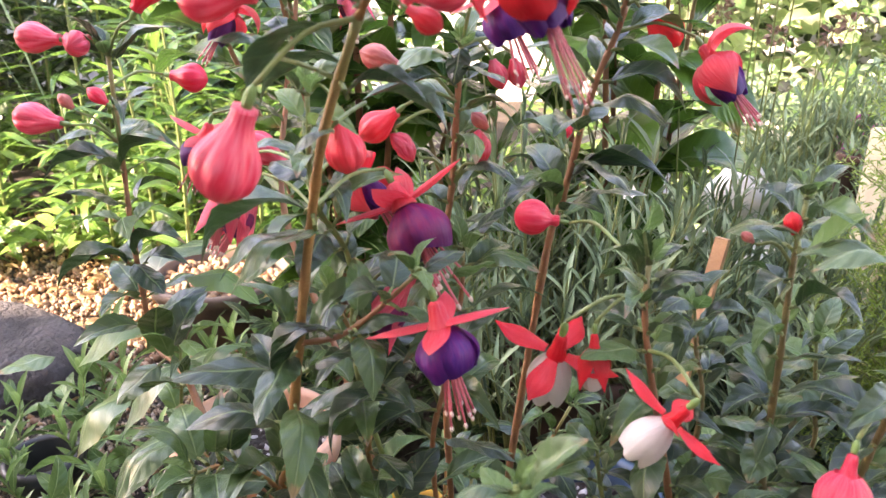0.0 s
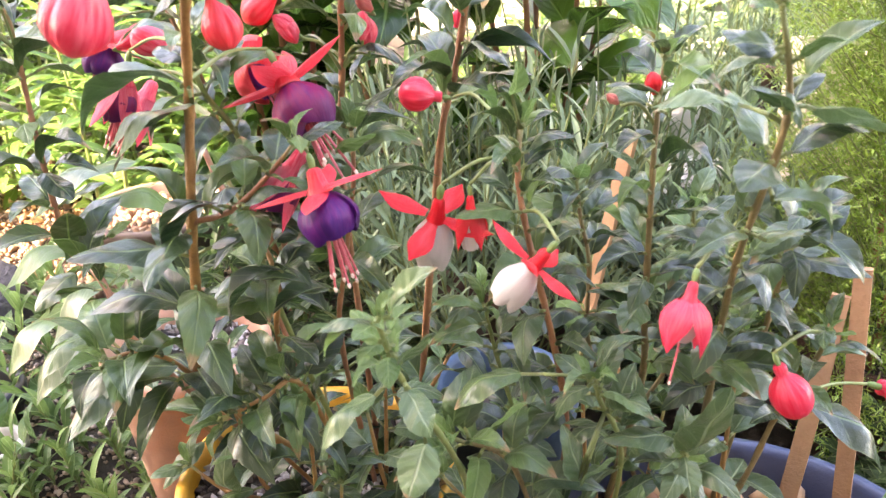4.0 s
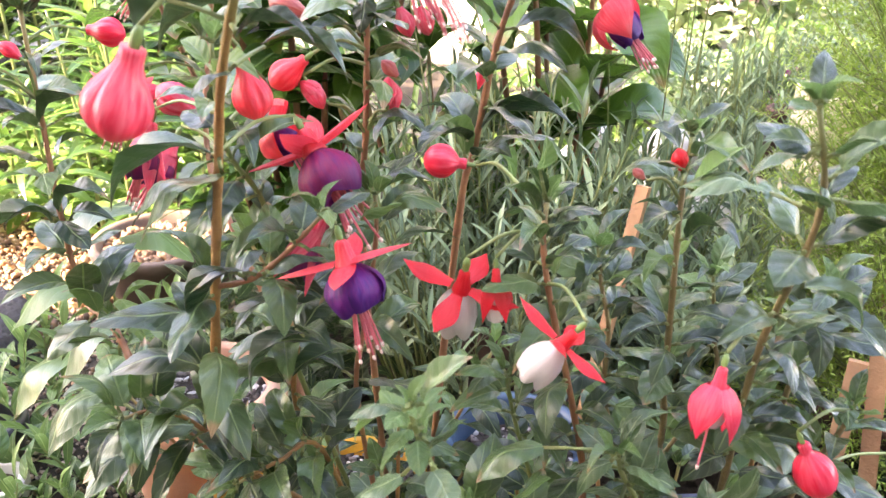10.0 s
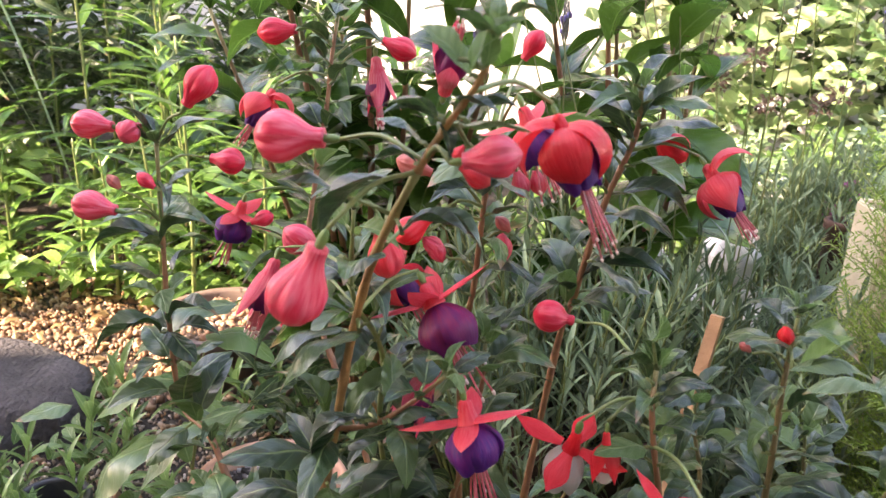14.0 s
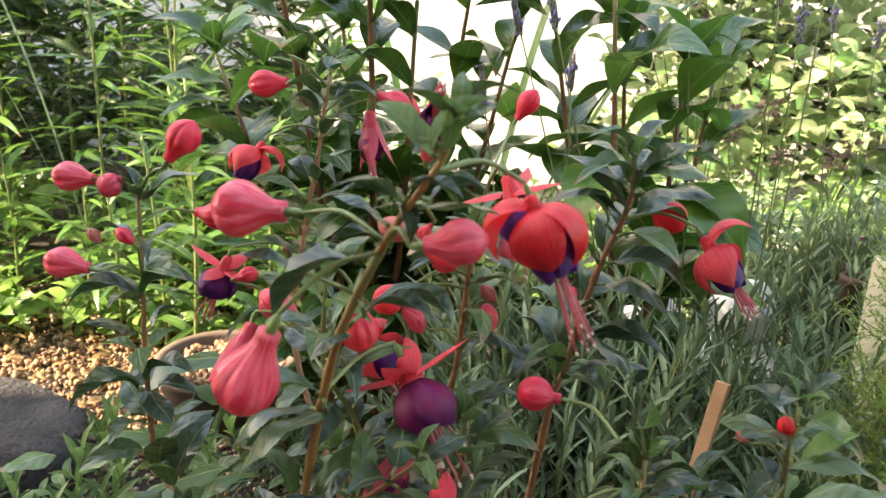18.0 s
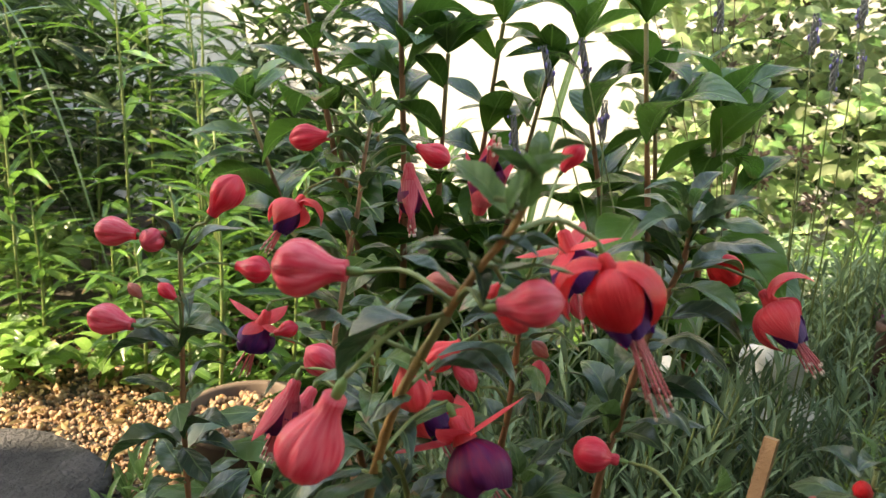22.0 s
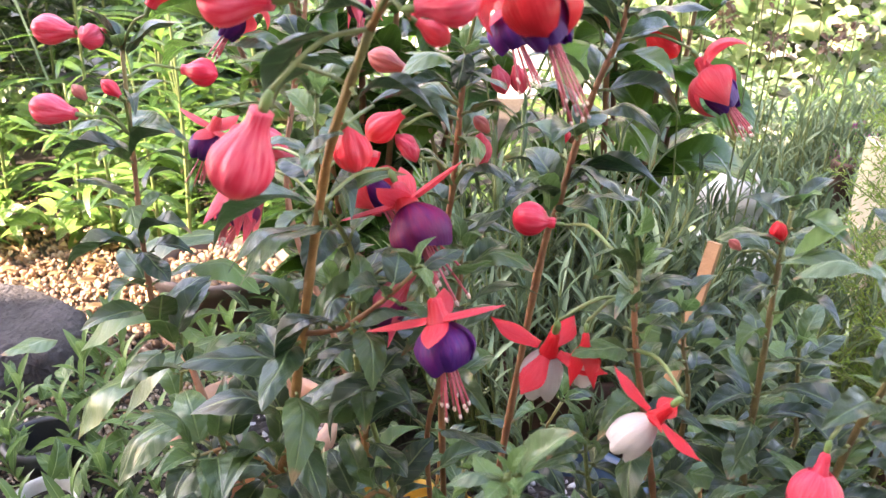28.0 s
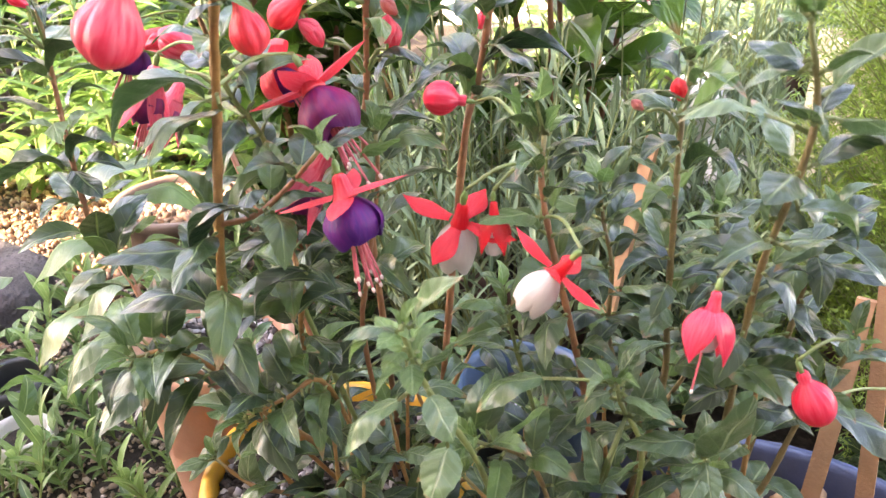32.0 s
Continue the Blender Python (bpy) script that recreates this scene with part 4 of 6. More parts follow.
bud(fa, (-0.033, 0.690, 0.660), (-0.005, 0.690, 0.649), "bud", "rosy", stalk=(-0.065, 0.680, 0.642))
bud(fa, (0.083, 0.600, 0.658), (0.095, 0.600, 0.678), "bud", "rosy", stalk=(0.076, 0.560, 0.641))
bud(fa, (0.083, 0.500, 0.602), (0.089, 0.500, 0.586), "egg", "bud", stalk=(0.071, 0.495, 0.610))
bud(fa, (0.094, 0.505, 0.602), (0.099, 0.505, 0.586), "egg", "bud", stalk=(0.071, 0.495, 0.610))
bud(fa, (0.076, 0.490, 0.550), (0.077, 0.490, 0.566), "egg", "bud", stalk=(0.065, 0.500, 0.530))
bud(fa, (0.044, 0.470, 0.557), (0.031, 0.470, 0.567), "egg", "bud", stalk=(0.059, 0.500, 0.530))
bud(fa, (0.167, 0.530, 0.624), (0.187, 0.530, 0.607), "bud", "red", stalk=(0.154, 0.512, 0.621), wide=1.15)
bud(fa, (-0.120, 0.600, 0.526), (-0.102, 0.600, 0.533), "bud", "rosy", stalk=(-0.129, 0.600, 0.512))
bud(fa, (-0.043, 0.500, 0.541), (-0.063, 0.500, 0.552), "bud", "bud", stalk=(-0.013, 0.460, 0.566))
bud(fa, (0.013, 0.430, 0.586), (0.018, 0.430, 0.556), "drop", "sepal", stalk=(0.012, 0.420, 0.604))
bud(fa, (0.035, 0.470, 0.567), (0.043, 0.470, 0.552), "egg", "bud", stalk=(0.050, 0.480, 0.569))
bud(fa, (-0.038, 0.500, 0.540), (-0.062, 0.500, 0.557), "bud", "bud", stalk=(-0.007, 0.450, 0.543))
bud(fa, (0.032, 0.500, 0.598), (0.010, 0.500, 0.606), "bud", "smallbud", stalk=(0.055, 0.490, 0.580), wide=0.95)
bud(fa, (0.081, 0.500, 0.564), (0.072, 0.500, 0.573), "small", "smallbud", stalk=(0.060, 0.500, 0.548))
bud(fa, (0.078, 0.500, 0.543), (0.077, 0.500, 0.562), "egg", "bud", stalk=(0.067, 0.500, 0.525))
bud(fa, (0.127, 0.560, 0.544), (0.129, 0.560, 0.556), "small", "rosy", stalk=(0.136, 0.530, 0.540))
bud(fa, (0.005, 0.490, 0.542), (0.017, 0.490, 0.535), "small", "bud", stalk=(0.003, 0.460, 0.556))
bud(fa, (0.061, 0.360, 0.645), (0.056, 0.360, 0.639), "bud", "sepal", stalk=(0.056, 0.340, 0.655))
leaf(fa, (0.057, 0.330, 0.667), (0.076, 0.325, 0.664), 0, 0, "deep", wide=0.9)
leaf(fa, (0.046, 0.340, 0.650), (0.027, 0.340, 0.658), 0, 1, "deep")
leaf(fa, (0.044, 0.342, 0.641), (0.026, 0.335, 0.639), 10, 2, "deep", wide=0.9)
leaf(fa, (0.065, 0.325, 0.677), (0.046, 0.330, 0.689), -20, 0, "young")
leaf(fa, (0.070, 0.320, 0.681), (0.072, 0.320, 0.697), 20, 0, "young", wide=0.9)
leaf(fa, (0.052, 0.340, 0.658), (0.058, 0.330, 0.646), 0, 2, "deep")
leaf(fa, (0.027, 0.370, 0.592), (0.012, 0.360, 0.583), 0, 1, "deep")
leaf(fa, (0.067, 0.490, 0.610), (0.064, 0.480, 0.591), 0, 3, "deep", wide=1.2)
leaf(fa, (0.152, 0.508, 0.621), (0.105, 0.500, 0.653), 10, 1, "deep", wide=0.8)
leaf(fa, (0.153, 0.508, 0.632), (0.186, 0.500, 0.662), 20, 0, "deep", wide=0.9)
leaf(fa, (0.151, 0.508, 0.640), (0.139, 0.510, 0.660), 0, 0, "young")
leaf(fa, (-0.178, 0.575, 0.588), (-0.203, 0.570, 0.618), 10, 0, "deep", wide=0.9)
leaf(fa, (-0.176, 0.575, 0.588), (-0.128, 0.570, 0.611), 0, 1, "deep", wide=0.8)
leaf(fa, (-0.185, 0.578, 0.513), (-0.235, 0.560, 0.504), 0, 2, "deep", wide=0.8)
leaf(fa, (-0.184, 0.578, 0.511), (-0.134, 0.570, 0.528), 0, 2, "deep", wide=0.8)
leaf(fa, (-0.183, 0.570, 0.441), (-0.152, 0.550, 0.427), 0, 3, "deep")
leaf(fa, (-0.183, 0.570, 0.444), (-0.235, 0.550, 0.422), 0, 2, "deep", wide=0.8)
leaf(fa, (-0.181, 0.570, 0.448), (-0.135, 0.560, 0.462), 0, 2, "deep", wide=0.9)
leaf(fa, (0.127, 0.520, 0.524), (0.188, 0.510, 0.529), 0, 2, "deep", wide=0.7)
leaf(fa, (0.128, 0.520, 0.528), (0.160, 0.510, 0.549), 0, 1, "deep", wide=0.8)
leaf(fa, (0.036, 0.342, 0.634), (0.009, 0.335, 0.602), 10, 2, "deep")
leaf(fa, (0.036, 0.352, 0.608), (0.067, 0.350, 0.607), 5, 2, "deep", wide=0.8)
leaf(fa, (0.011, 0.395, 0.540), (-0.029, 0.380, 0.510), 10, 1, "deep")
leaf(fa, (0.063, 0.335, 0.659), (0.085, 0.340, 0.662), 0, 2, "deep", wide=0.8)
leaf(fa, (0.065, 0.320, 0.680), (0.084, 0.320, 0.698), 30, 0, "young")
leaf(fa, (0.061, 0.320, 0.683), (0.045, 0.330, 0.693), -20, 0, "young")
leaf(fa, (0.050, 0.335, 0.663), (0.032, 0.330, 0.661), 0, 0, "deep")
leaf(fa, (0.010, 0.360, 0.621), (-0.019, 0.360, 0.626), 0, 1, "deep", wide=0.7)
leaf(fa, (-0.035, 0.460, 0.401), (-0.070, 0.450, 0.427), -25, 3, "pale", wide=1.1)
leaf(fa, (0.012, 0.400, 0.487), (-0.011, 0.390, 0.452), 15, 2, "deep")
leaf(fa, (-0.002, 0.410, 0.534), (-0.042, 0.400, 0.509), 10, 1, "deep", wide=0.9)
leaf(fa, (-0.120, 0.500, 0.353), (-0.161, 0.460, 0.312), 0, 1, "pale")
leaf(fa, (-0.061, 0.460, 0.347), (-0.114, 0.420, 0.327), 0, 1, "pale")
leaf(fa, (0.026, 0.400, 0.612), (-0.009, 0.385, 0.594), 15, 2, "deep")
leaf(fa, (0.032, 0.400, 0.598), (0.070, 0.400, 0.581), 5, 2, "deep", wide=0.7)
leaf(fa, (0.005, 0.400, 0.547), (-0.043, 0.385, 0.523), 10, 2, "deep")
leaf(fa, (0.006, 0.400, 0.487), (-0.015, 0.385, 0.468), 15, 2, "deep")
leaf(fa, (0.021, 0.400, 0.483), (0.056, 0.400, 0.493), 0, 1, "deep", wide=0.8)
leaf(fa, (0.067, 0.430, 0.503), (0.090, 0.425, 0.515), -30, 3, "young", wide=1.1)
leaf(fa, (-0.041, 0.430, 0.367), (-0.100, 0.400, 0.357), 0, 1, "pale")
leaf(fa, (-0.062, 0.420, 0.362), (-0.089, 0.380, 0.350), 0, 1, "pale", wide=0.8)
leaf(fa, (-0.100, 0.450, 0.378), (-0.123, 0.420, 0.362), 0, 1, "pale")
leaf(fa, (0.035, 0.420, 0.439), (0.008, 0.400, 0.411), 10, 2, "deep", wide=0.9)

# ---------------------------------------------------------------- the red and white fuchsia
fb = thing("fuchsia_plant", "leafy fuchsia with scarlet and white blooms in a navy pot", "fuchsia", "potted fuchsias", at=(0, 0, 0))
line = [(0.200, 0.490, 0.190), (0.198, 0.440, 0.314), (0.185, 0.420, 0.391), (0.170, 0.410, 0.454), (0.162, 0.410, 0.495), (0.163, 0.420, 0.518)]
stem(fb, line, 0.0022, 0.0013, "redwood")
dress(fb, line, 0.25, 0.019, (0.034, 0.029), "leaf", 0.1)
line = [(0.240, 0.500, 0.190), (0.244, 0.450, 0.342), (0.239, 0.440, 0.402), (0.234, 0.430, 0.465), (0.232, 0.430, 0.518), (0.233, 0.430, 0.550)]
stem(fb, line, 0.0024, 0.0011, "twig")
dress(fb, line, 0.2, 0.020, (0.036, 0.029), "leaf", 0.1)
stem(fb, [(0.290, 0.480, 0.190), (0.280, 0.430, 0.345), (0.273, 0.410, 0.399), (0.265, 0.380, 0.467), (0.260, 0.345, 0.528), (0.259, 0.340, 0.557), (0.249, 0.335, 0.589)], 0.0022, 0.001, "twig")
dress(fb, [(0.265, 0.380, 0.467), (0.260, 0.345, 0.528), (0.259, 0.340, 0.557), (0.249, 0.335, 0.589)], 0.1, 0.026, (0.034, 0.022), "leaf", 0.2)
dress(fb, [(0.290, 0.480, 0.190), (0.280, 0.430, 0.345), (0.273, 0.410, 0.399), (0.265, 0.380, 0.467)], 0.25, 0.024, (0.036, 0.030), "leaf", 0.0, False)
line = [(0.150, 0.430, 0.190), (0.135, 0.360, 0.346), (0.113, 0.330, 0.421), (0.107, 0.315, 0.450), (0.104, 0.300, 0.479)]
stem(fb, line, 0.0017, 0.0011, "greenwood")
dress(fb, line, 0.75, 0.025, (0.025, 0.017), "young", 0.2)
line = [(0.300, 0.470, 0.190), (0.304, 0.420, 0.287), (0.313, 0.410, 0.352), (0.322, 0.400, 0.395), (0.321, 0.390, 0.419)]
stem(fb, line, 0.002, 0.0011, "twig")
dress(fb, line, 0.5, 0.025, (0.029, 0.022), "leaf", 0.2)
line = [(0.190, 0.440, 0.190), (0.162, 0.380, 0.336), (0.129, 0.360, 0.373)]
stem(fb, line, 0.0017, 0.0011, "twig")
dress(fb, line, 0.3, 0.025, (0.037, 0.034), "leaf", 0.0)
line = [(0.230, 0.450, 0.190), (0.225, 0.400, 0.327), (0.206, 0.380, 0.383), (0.201, 0.370, 0.404)]
stem(fb, line, 0.0017, 0.001, "greenwood")
dress(fb, line, 0.3, 0.021, (0.034, 0.025), "pale", 0.1)
line = [(0.250, 0.430, 0.190), (0.253, 0.380, 0.328), (0.247, 0.360, 0.364)]
stem(fb, line, 0.0016, 0.0011, "greenwood")
dress(fb, line, 0.6, 0.025, (0.027, 0.023), "pale", 0.3)
line = [(0.190, 0.500, 0.190), (0.168, 0.460, 0.302), (0.153, 0.440, 0.370), (0.146, 0.420, 0.414)]
stem(fb, line, 0.0018, 0.001, "greenwood")
dress(fb, line, 0.3, 0.022, (0.038, 0.029), "leaf", 0.0)
line = [(0.270, 0.520, 0.190), (0.217, 0.480, 0.343), (0.210, 0.470, 0.416), (0.203, 0.470, 0.447), (0.199, 0.470, 0.472)]
stem(fb, line, 0.0018, 0.001, "twig")
dress(fb, line, 0.2, 0.022, (0.038, 0.029), "leaf", 0.0)
line = [(0.320, 0.500, 0.190), (0.311, 0.440, 0.402), (0.305, 0.420, 0.453), (0.307, 0.410, 0.474)]
stem(fb, line, 0.0018, 0.001, "twig")
dress(fb, line, 0.3, 0.022, (0.036, 0.029), "leaf", 0.0)
line = [(0.230, 0.530, 0.190), (0.285, 0.500, 0.348), (0.280, 0.490, 0.406), (0.271, 0.480, 0.450)]
stem(fb, line, 0.0018, 0.001, "twig")
dress(fb, line, 0.25, 0.022, (0.038, 0.029), "leaf", 0.0)
fill_out(fb, (0.25, 0.44, 0.205), (0.17, 0.11), 0.28, 0.40, 7, 8, (0.042, 0.030))
fill_out(fb, (0.19, 0.47, 0.205), (0.09, 0.06), 0.24, 0.31, 4, 41, (0.046, 0.032))
flower(fb, (0.123, 0.399, 0.490), (0.119, 0.406, 0.464), "white", 1.05, 25, stalk=(0.151, 0.420, 0.501))
flower(fb, (0.138, 0.400, 0.491), (0.139, 0.396, 0.462), "slim", 0.66, 50, stalk=(0.161, 0.420, 0.504))
flower(fb, (0.173, 0.354, 0.483), (0.158, 0.358, 0.462), "white", 0.86, 35, stalk=(0.196, 0.380, 0.486), front=0.75)
flower(fb, (0.233, 0.338, 0.477), (0.228, 0.330, 0.450), "bell", 0.76, 50, stalk=(0.259, 0.370, 0.479))
bud(fb, (0.291, 0.373, 0.411), (0.304, 0.367, 0.384), "ball", "rosy", stalk=(0.300, 0.395, 0.425), wide=0.85)
bud(fb, (0.391, 0.450, 0.342), (0.429, 0.450, 0.330), "bud", "rosy", stalk=(0.338, 0.420, 0.355))
bud(fb, (0.230, 0.430, 0.533), (0.227, 0.430, 0.544), "egg", "red", stalk=(0.230, 0.430, 0.515), wide=1.2)
bud(fb, (0.212, 0.430, 0.528), (0.206, 0.430, 0.533), "small", "smallbud", stalk=(0.227, 0.430, 0.512))
leaf(fb, (0.111, 0.318, 0.434), (0.122, 0.310, 0.415), 0, 3, "pale", wide=1.5)
leaf(fb, (0.099, 0.315, 0.434), (0.076, 0.300, 0.414), 10, 1, "pale")
leaf(fb, (0.109, 0.302, 0.479), (0.128, 0.300, 0.503), 20, 0, "pale")
leaf(fb, (0.111, 0.305, 0.456), (0.126, 0.300, 0.475), -20, 3, "pale", wide=1.2)
leaf(fb, (0.103, 0.300, 0.478), (0.081, 0.295, 0.477), 0, 1, "pale", wide=0.8)
leaf(fb, (0.099, 0.300, 0.476), (0.083, 0.295, 0.464), 10, 2, "young", wide=0.7)
leaf(fb, (0.119, 0.320, 0.404), (0.112, 0.300, 0.388), 0, 3, "pale", wide=1.4)
leaf(fb, (0.250, 0.336, 0.586), (0.237, 0.330, 0.598), 10, 0, "young")
leaf(fb, (0.250, 0.336, 0.586), (0.254, 0.330, 0.597), -10, 0, "young")
leaf(fb, (0.258, 0.340, 0.558), (0.264, 0.335, 0.543), 0, 3, "pale", wide=0.9)
leaf(fb, (0.269, 0.342, 0.550), (0.300, 0.335, 0.542), -30, 3, "pale", wide=1.15)
leaf(fb, (0.265, 0.342, 0.562), (0.285, 0.335, 0.583), 30, 0, "pale")
leaf(fb, (0.250, 0.338, 0.568), (0.228, 0.330, 0.564), 20, 1, "pale")
leaf(fb, (0.251, 0.338, 0.573), (0.233, 0.340, 0.574), -20, 0, "pale", wide=1.1)
leaf(fb, (0.248, 0.360, 0.547), (0.213, 0.360, 0.543), 0, 1, "pale", wide=0.7)
leaf(fb, (0.257, 0.360, 0.499), (0.264, 0.350, 0.525), 20, 0, "leaf")
leaf(fb, (0.263, 0.350, 0.509), (0.289, 0.345, 0.492), 10, 2, "leaf")
leaf(fb, (0.268, 0.360, 0.485), (0.285, 0.355, 0.493), -10, 3, "leaf")
leaf(fb, (0.329, 0.410, 0.358), (0.374, 0.400, 0.320), 10, 1, "leaf", wide=0.9)
leaf(fb, (0.323, 0.400, 0.398), (0.350, 0.400, 0.397), 0, 0, "leaf", wide=0.7)
leaf(fb, (0.310, 0.410, 0.374), (0.263, 0.400, 0.390), -20, 3, "leaf", wide=1.1)
leaf(fb, (0.248, 0.362, 0.364), (0.261, 0.350, 0.414), 25, 3, "pale")
leaf(fb, (0.247, 0.360, 0.364), (0.249, 0.345, 0.348), 0, 3, "pale", wide=1.3)
leaf(fb, (0.243, 0.365, 0.370), (0.205, 0.360, 0.373), 0, 3, "pale", wide=0.9)
leaf(fb, (0.193, 0.350, 0.355), (0.184, 0.360, 0.383), 20, 3, "pale", wide=1.3)
leaf(fb, (0.194, 0.350, 0.352), (0.211, 0.345, 0.376), -20, 3, "pale")
leaf(fb, (0.217, 0.370, 0.374), (0.222, 0.375, 0.405), 20, 0, "pale", wide=0.9)
leaf(fb, (0.164, 0.370, 0.407), (0.130, 0.360, 0.391), 0, 1, "leaf")
leaf(fb, (0.145, 0.400, 0.427), (0.118, 0.390, 0.434), 0, 1, "leaf", wide=0.8)
leaf(fb, (0.158, 0.415, 0.537), (0.160, 0.410, 0.555), 40, 0, "young", wide=1.3)
leaf(fb, (0.221, 0.400, 0.534), (0.263, 0.400, 0.531), 0, 1, "pale", wide=0.6)
leaf(fb, (0.233, 0.410, 0.526), (0.249, 0.400, 0.554), 30, 0, "young", wide=0.9)
leaf(fb, (0.220, 0.410, 0.503), (0.203, 0.400, 0.514), -20, 3, "pale", wide=1.2)

# ---------------------------------------------------------------- a weed with large leaves beside the stonecrop
weed = thing("leafy_weed", "pale green weed with large toothed leaves on the ground", "plant", at=(0, 0, 0))
line = [(-0.300, 0.760, 0.000), (-0.242, 0.720, 0.228), (-0.223, 0.700, 0.323)]
stem(weed, line, 0.0018, 0.0012, "greenwood")
dress(weed, line, 0.3, 0.034, (0.049, 0.038), "young", 0.1)
leaf(weed, (-0.192, 0.740, 0.390), (-0.289, 0.700, 0.340), 0, 1, "pale")
leaf(weed, (-0.254, 0.680, 0.264), (-0.315, 0.640, 0.202), 0, 1, "pale", wide=1.2)
leaf(weed, (-0.163, 0.660, 0.319), (-0.254, 0.620, 0.238), 10, 1, "pale")
leaf(weed, (-0.403, 0.760, 0.240), (-0.444, 0.720, 0.240), 0, 3, "pale", wide=1.2)
leaf(weed, (-0.233, 0.720, 0.311), (-0.340, 0.700, 0.261), 0, 1, "young")
leaf(weed, (-0.228, 0.740, 0.353), (-0.148, 0.720, 0.336), 0, 1, "young")

# ---------------------------------------------------------------- pots of the fuchsias
pot("plant_pot", "orange-yellow plastic pot of perlite soil under the fuchsia", "pot", (0.015, 0.510, 0), 0.105, 0.075, 0.215, "yellowpot", stones="perlite", fill_label="dark soil with white perlite grains", grain=0.0042, count=1500, depth=0.015)
pot("plant_pot", "large navy plastic pot filled with clay pebbles", "pot", (0.315, 0.385, 0), 0.150, 0.115, 0.230, "bluepot", stones="clayball", fill_label="orange clay pebbles", grain=0.0085, count=420, depth=0.03, lip=0.016)
pot("plant_pot", "small blue plastic pot between the fuchsias", "pot", (0.165, 0.600, 0), 0.060, 0.045, 0.235, "bluebright", stones="perlite", fill_label="dark soil with pale grains", grain=0.004, count=300, depth=0.03)
pot("plant_pot", "terracotta flower pot beside the tall fuchsia", "pot", (-0.138, 0.655, 0), 0.074, 0.052, 0.240, "terracotta", stones="perlite", grain=0.004, count=500)
pot("plant_pot", "brown clay pot with a thick rim among leaves", "pot", (0.185, 0.880, 0), 0.095, 0.065, 0.225, "brownpot", lip=0.022, stones="perlite", grain=0.004, count=300, depth=0.06)
pot("plant_pot", "dark brown pot that holds the heather-like shrub", "pot", (0.590, 0.800, 0), 0.075, 0.055, 0.150, "brownpot", stones="perlite", grain=0.004, count=300, depth=0.03)
pot("plant_bowl", "shallow brown clay bowl filled with tan pebbles", "bowl", (-0.440, 1.300, -0.02), 0.125, 0.095, 0.130, "bowl", stones="pebble", fill_label="tan and rusty pebbles", grain=0.0085, count=420, depth=0.022, wall=0.012, lip=0.010)
pot("nursery_pot", "small black plastic nursery pot on the ground", "pot", (-0.490, 0.815, 0), 0.044, 0.034, 0.062, "blackpot", depth=0.035)
pot("white_bowl", "shallow white plastic bowl on the ground", "bowl", (-0.440, 0.735, 0), 0.036, 0.028, 0.040, "whitepot", depth=0.015)


def planter_box(at, size, label):
    """A square planter: four boards, a rim and soil."""
    ob = thing("planter_box", label, "planter", at=at)
    w, d, h = size
    for x, y, a, b in ((0, -d / 2, w, 0.012), (0, d / 2, w, 0.012), (-w / 2, 0, 0.012, d - 0.014), (w / 2, 0, 0.012, d - 0.014)):
        bm = bmesh.new()
        bmesh.ops.create_cube(bm, size=1, matrix=Matrix.Translation((x, y, h / 2)) @ Matrix.Diagonal((a, b, h, 1)))
        bmesh.ops.bevel(bm, geom=bm.edges[:], offset=0.002, segments=2, affect="EDGES")
        part("side_board", bm, M["cream"], ob)
    bm = bmesh.new()
    bmesh.ops.create_cube(bm, size=1, matrix=Matrix.Translation((0, 0, h - 0.03)) @ Matrix.Diagonal((w - 0.014, d - 0.014, 0.02, 1)))
    part("potting_soil", bm, M["soil"], ob)
    return ob


planter_box((0.697, 1.220, 0), (0.14, 0.12, 0.400), "pale cream wooden planter box behind the lavender")
pot("plant_pot", "weathered white pot with magenta flowers at the back", "pot", (0.700, 1.950, 0), 0.090, 0.070, 0.260, "whitepot", depth=0.03)
pot("plant_pot", "dark reddish clay pot beside the planter box", "pot", (0.662, 1.400, 0), 0.028, 0.022, 0.330, "brownpot", depth=0.03, lip=0.008)
stake((0.346, 0.446, 0.190), (0.381, 0.500, 0.379), 0.0086, "square wooden cane pushed into the clay pebbles")
stake((0.392, 0.447, 0.190), (0.391, 0.500, 0.399), 0.0080, "pale square wooden cane beside another one")
stake((0.200, 0.660, 0.005), (0.283, 0.740, 0.414), 0.0085, "square wooden stick leaning among the leaves")

# ---------------------------------------------------------------- stones
def any_flat(r):
    a = r.uniform(0, 6.283)
    return Vector((math.cos(a), math.sin(a), r.uniform(-0.1, 0.35)))


def boulder(at, size, label, seed, material="rock", name="rock", block=0.0):
    v, f, uv = blob(seed, 4, size, 0.35)
    v = np.array([p * (1 + 0.22 * noise.noise(Vector(p) * 7 + Vector((seed, 0, 0))) * (0.6 + abs(noise.noise(Vector(p) * 3))) + 0.05 * noise.noise(Vector(p) * 28)) for p in v])
    if block:
        v = np.sign(v) * np.abs(v / np.array(size)) ** block * np.array(size)
    ob = part(name, mesh_from(name, v, f, uv), M[material], m=Matrix.Translation(at))
    return tagged(ob, label, "rock")


boulder((-0.860, 1.090, 0.005), (0.27, 0.13, 0.080), "large grey weathered rock on the gravel", 2, block=0.72)
boulder((0.500, 1.450, 0.085), (0.11, 0.09, 0.10), "white garden stone half hidden by lavender", 8, "whitepot", "white_stone")
boulder((0.488, 1.420, 0.235), (0.055, 0.045, 0.060), "rounded white garden stone standing on another", 6, "whitepot", "white_stone")
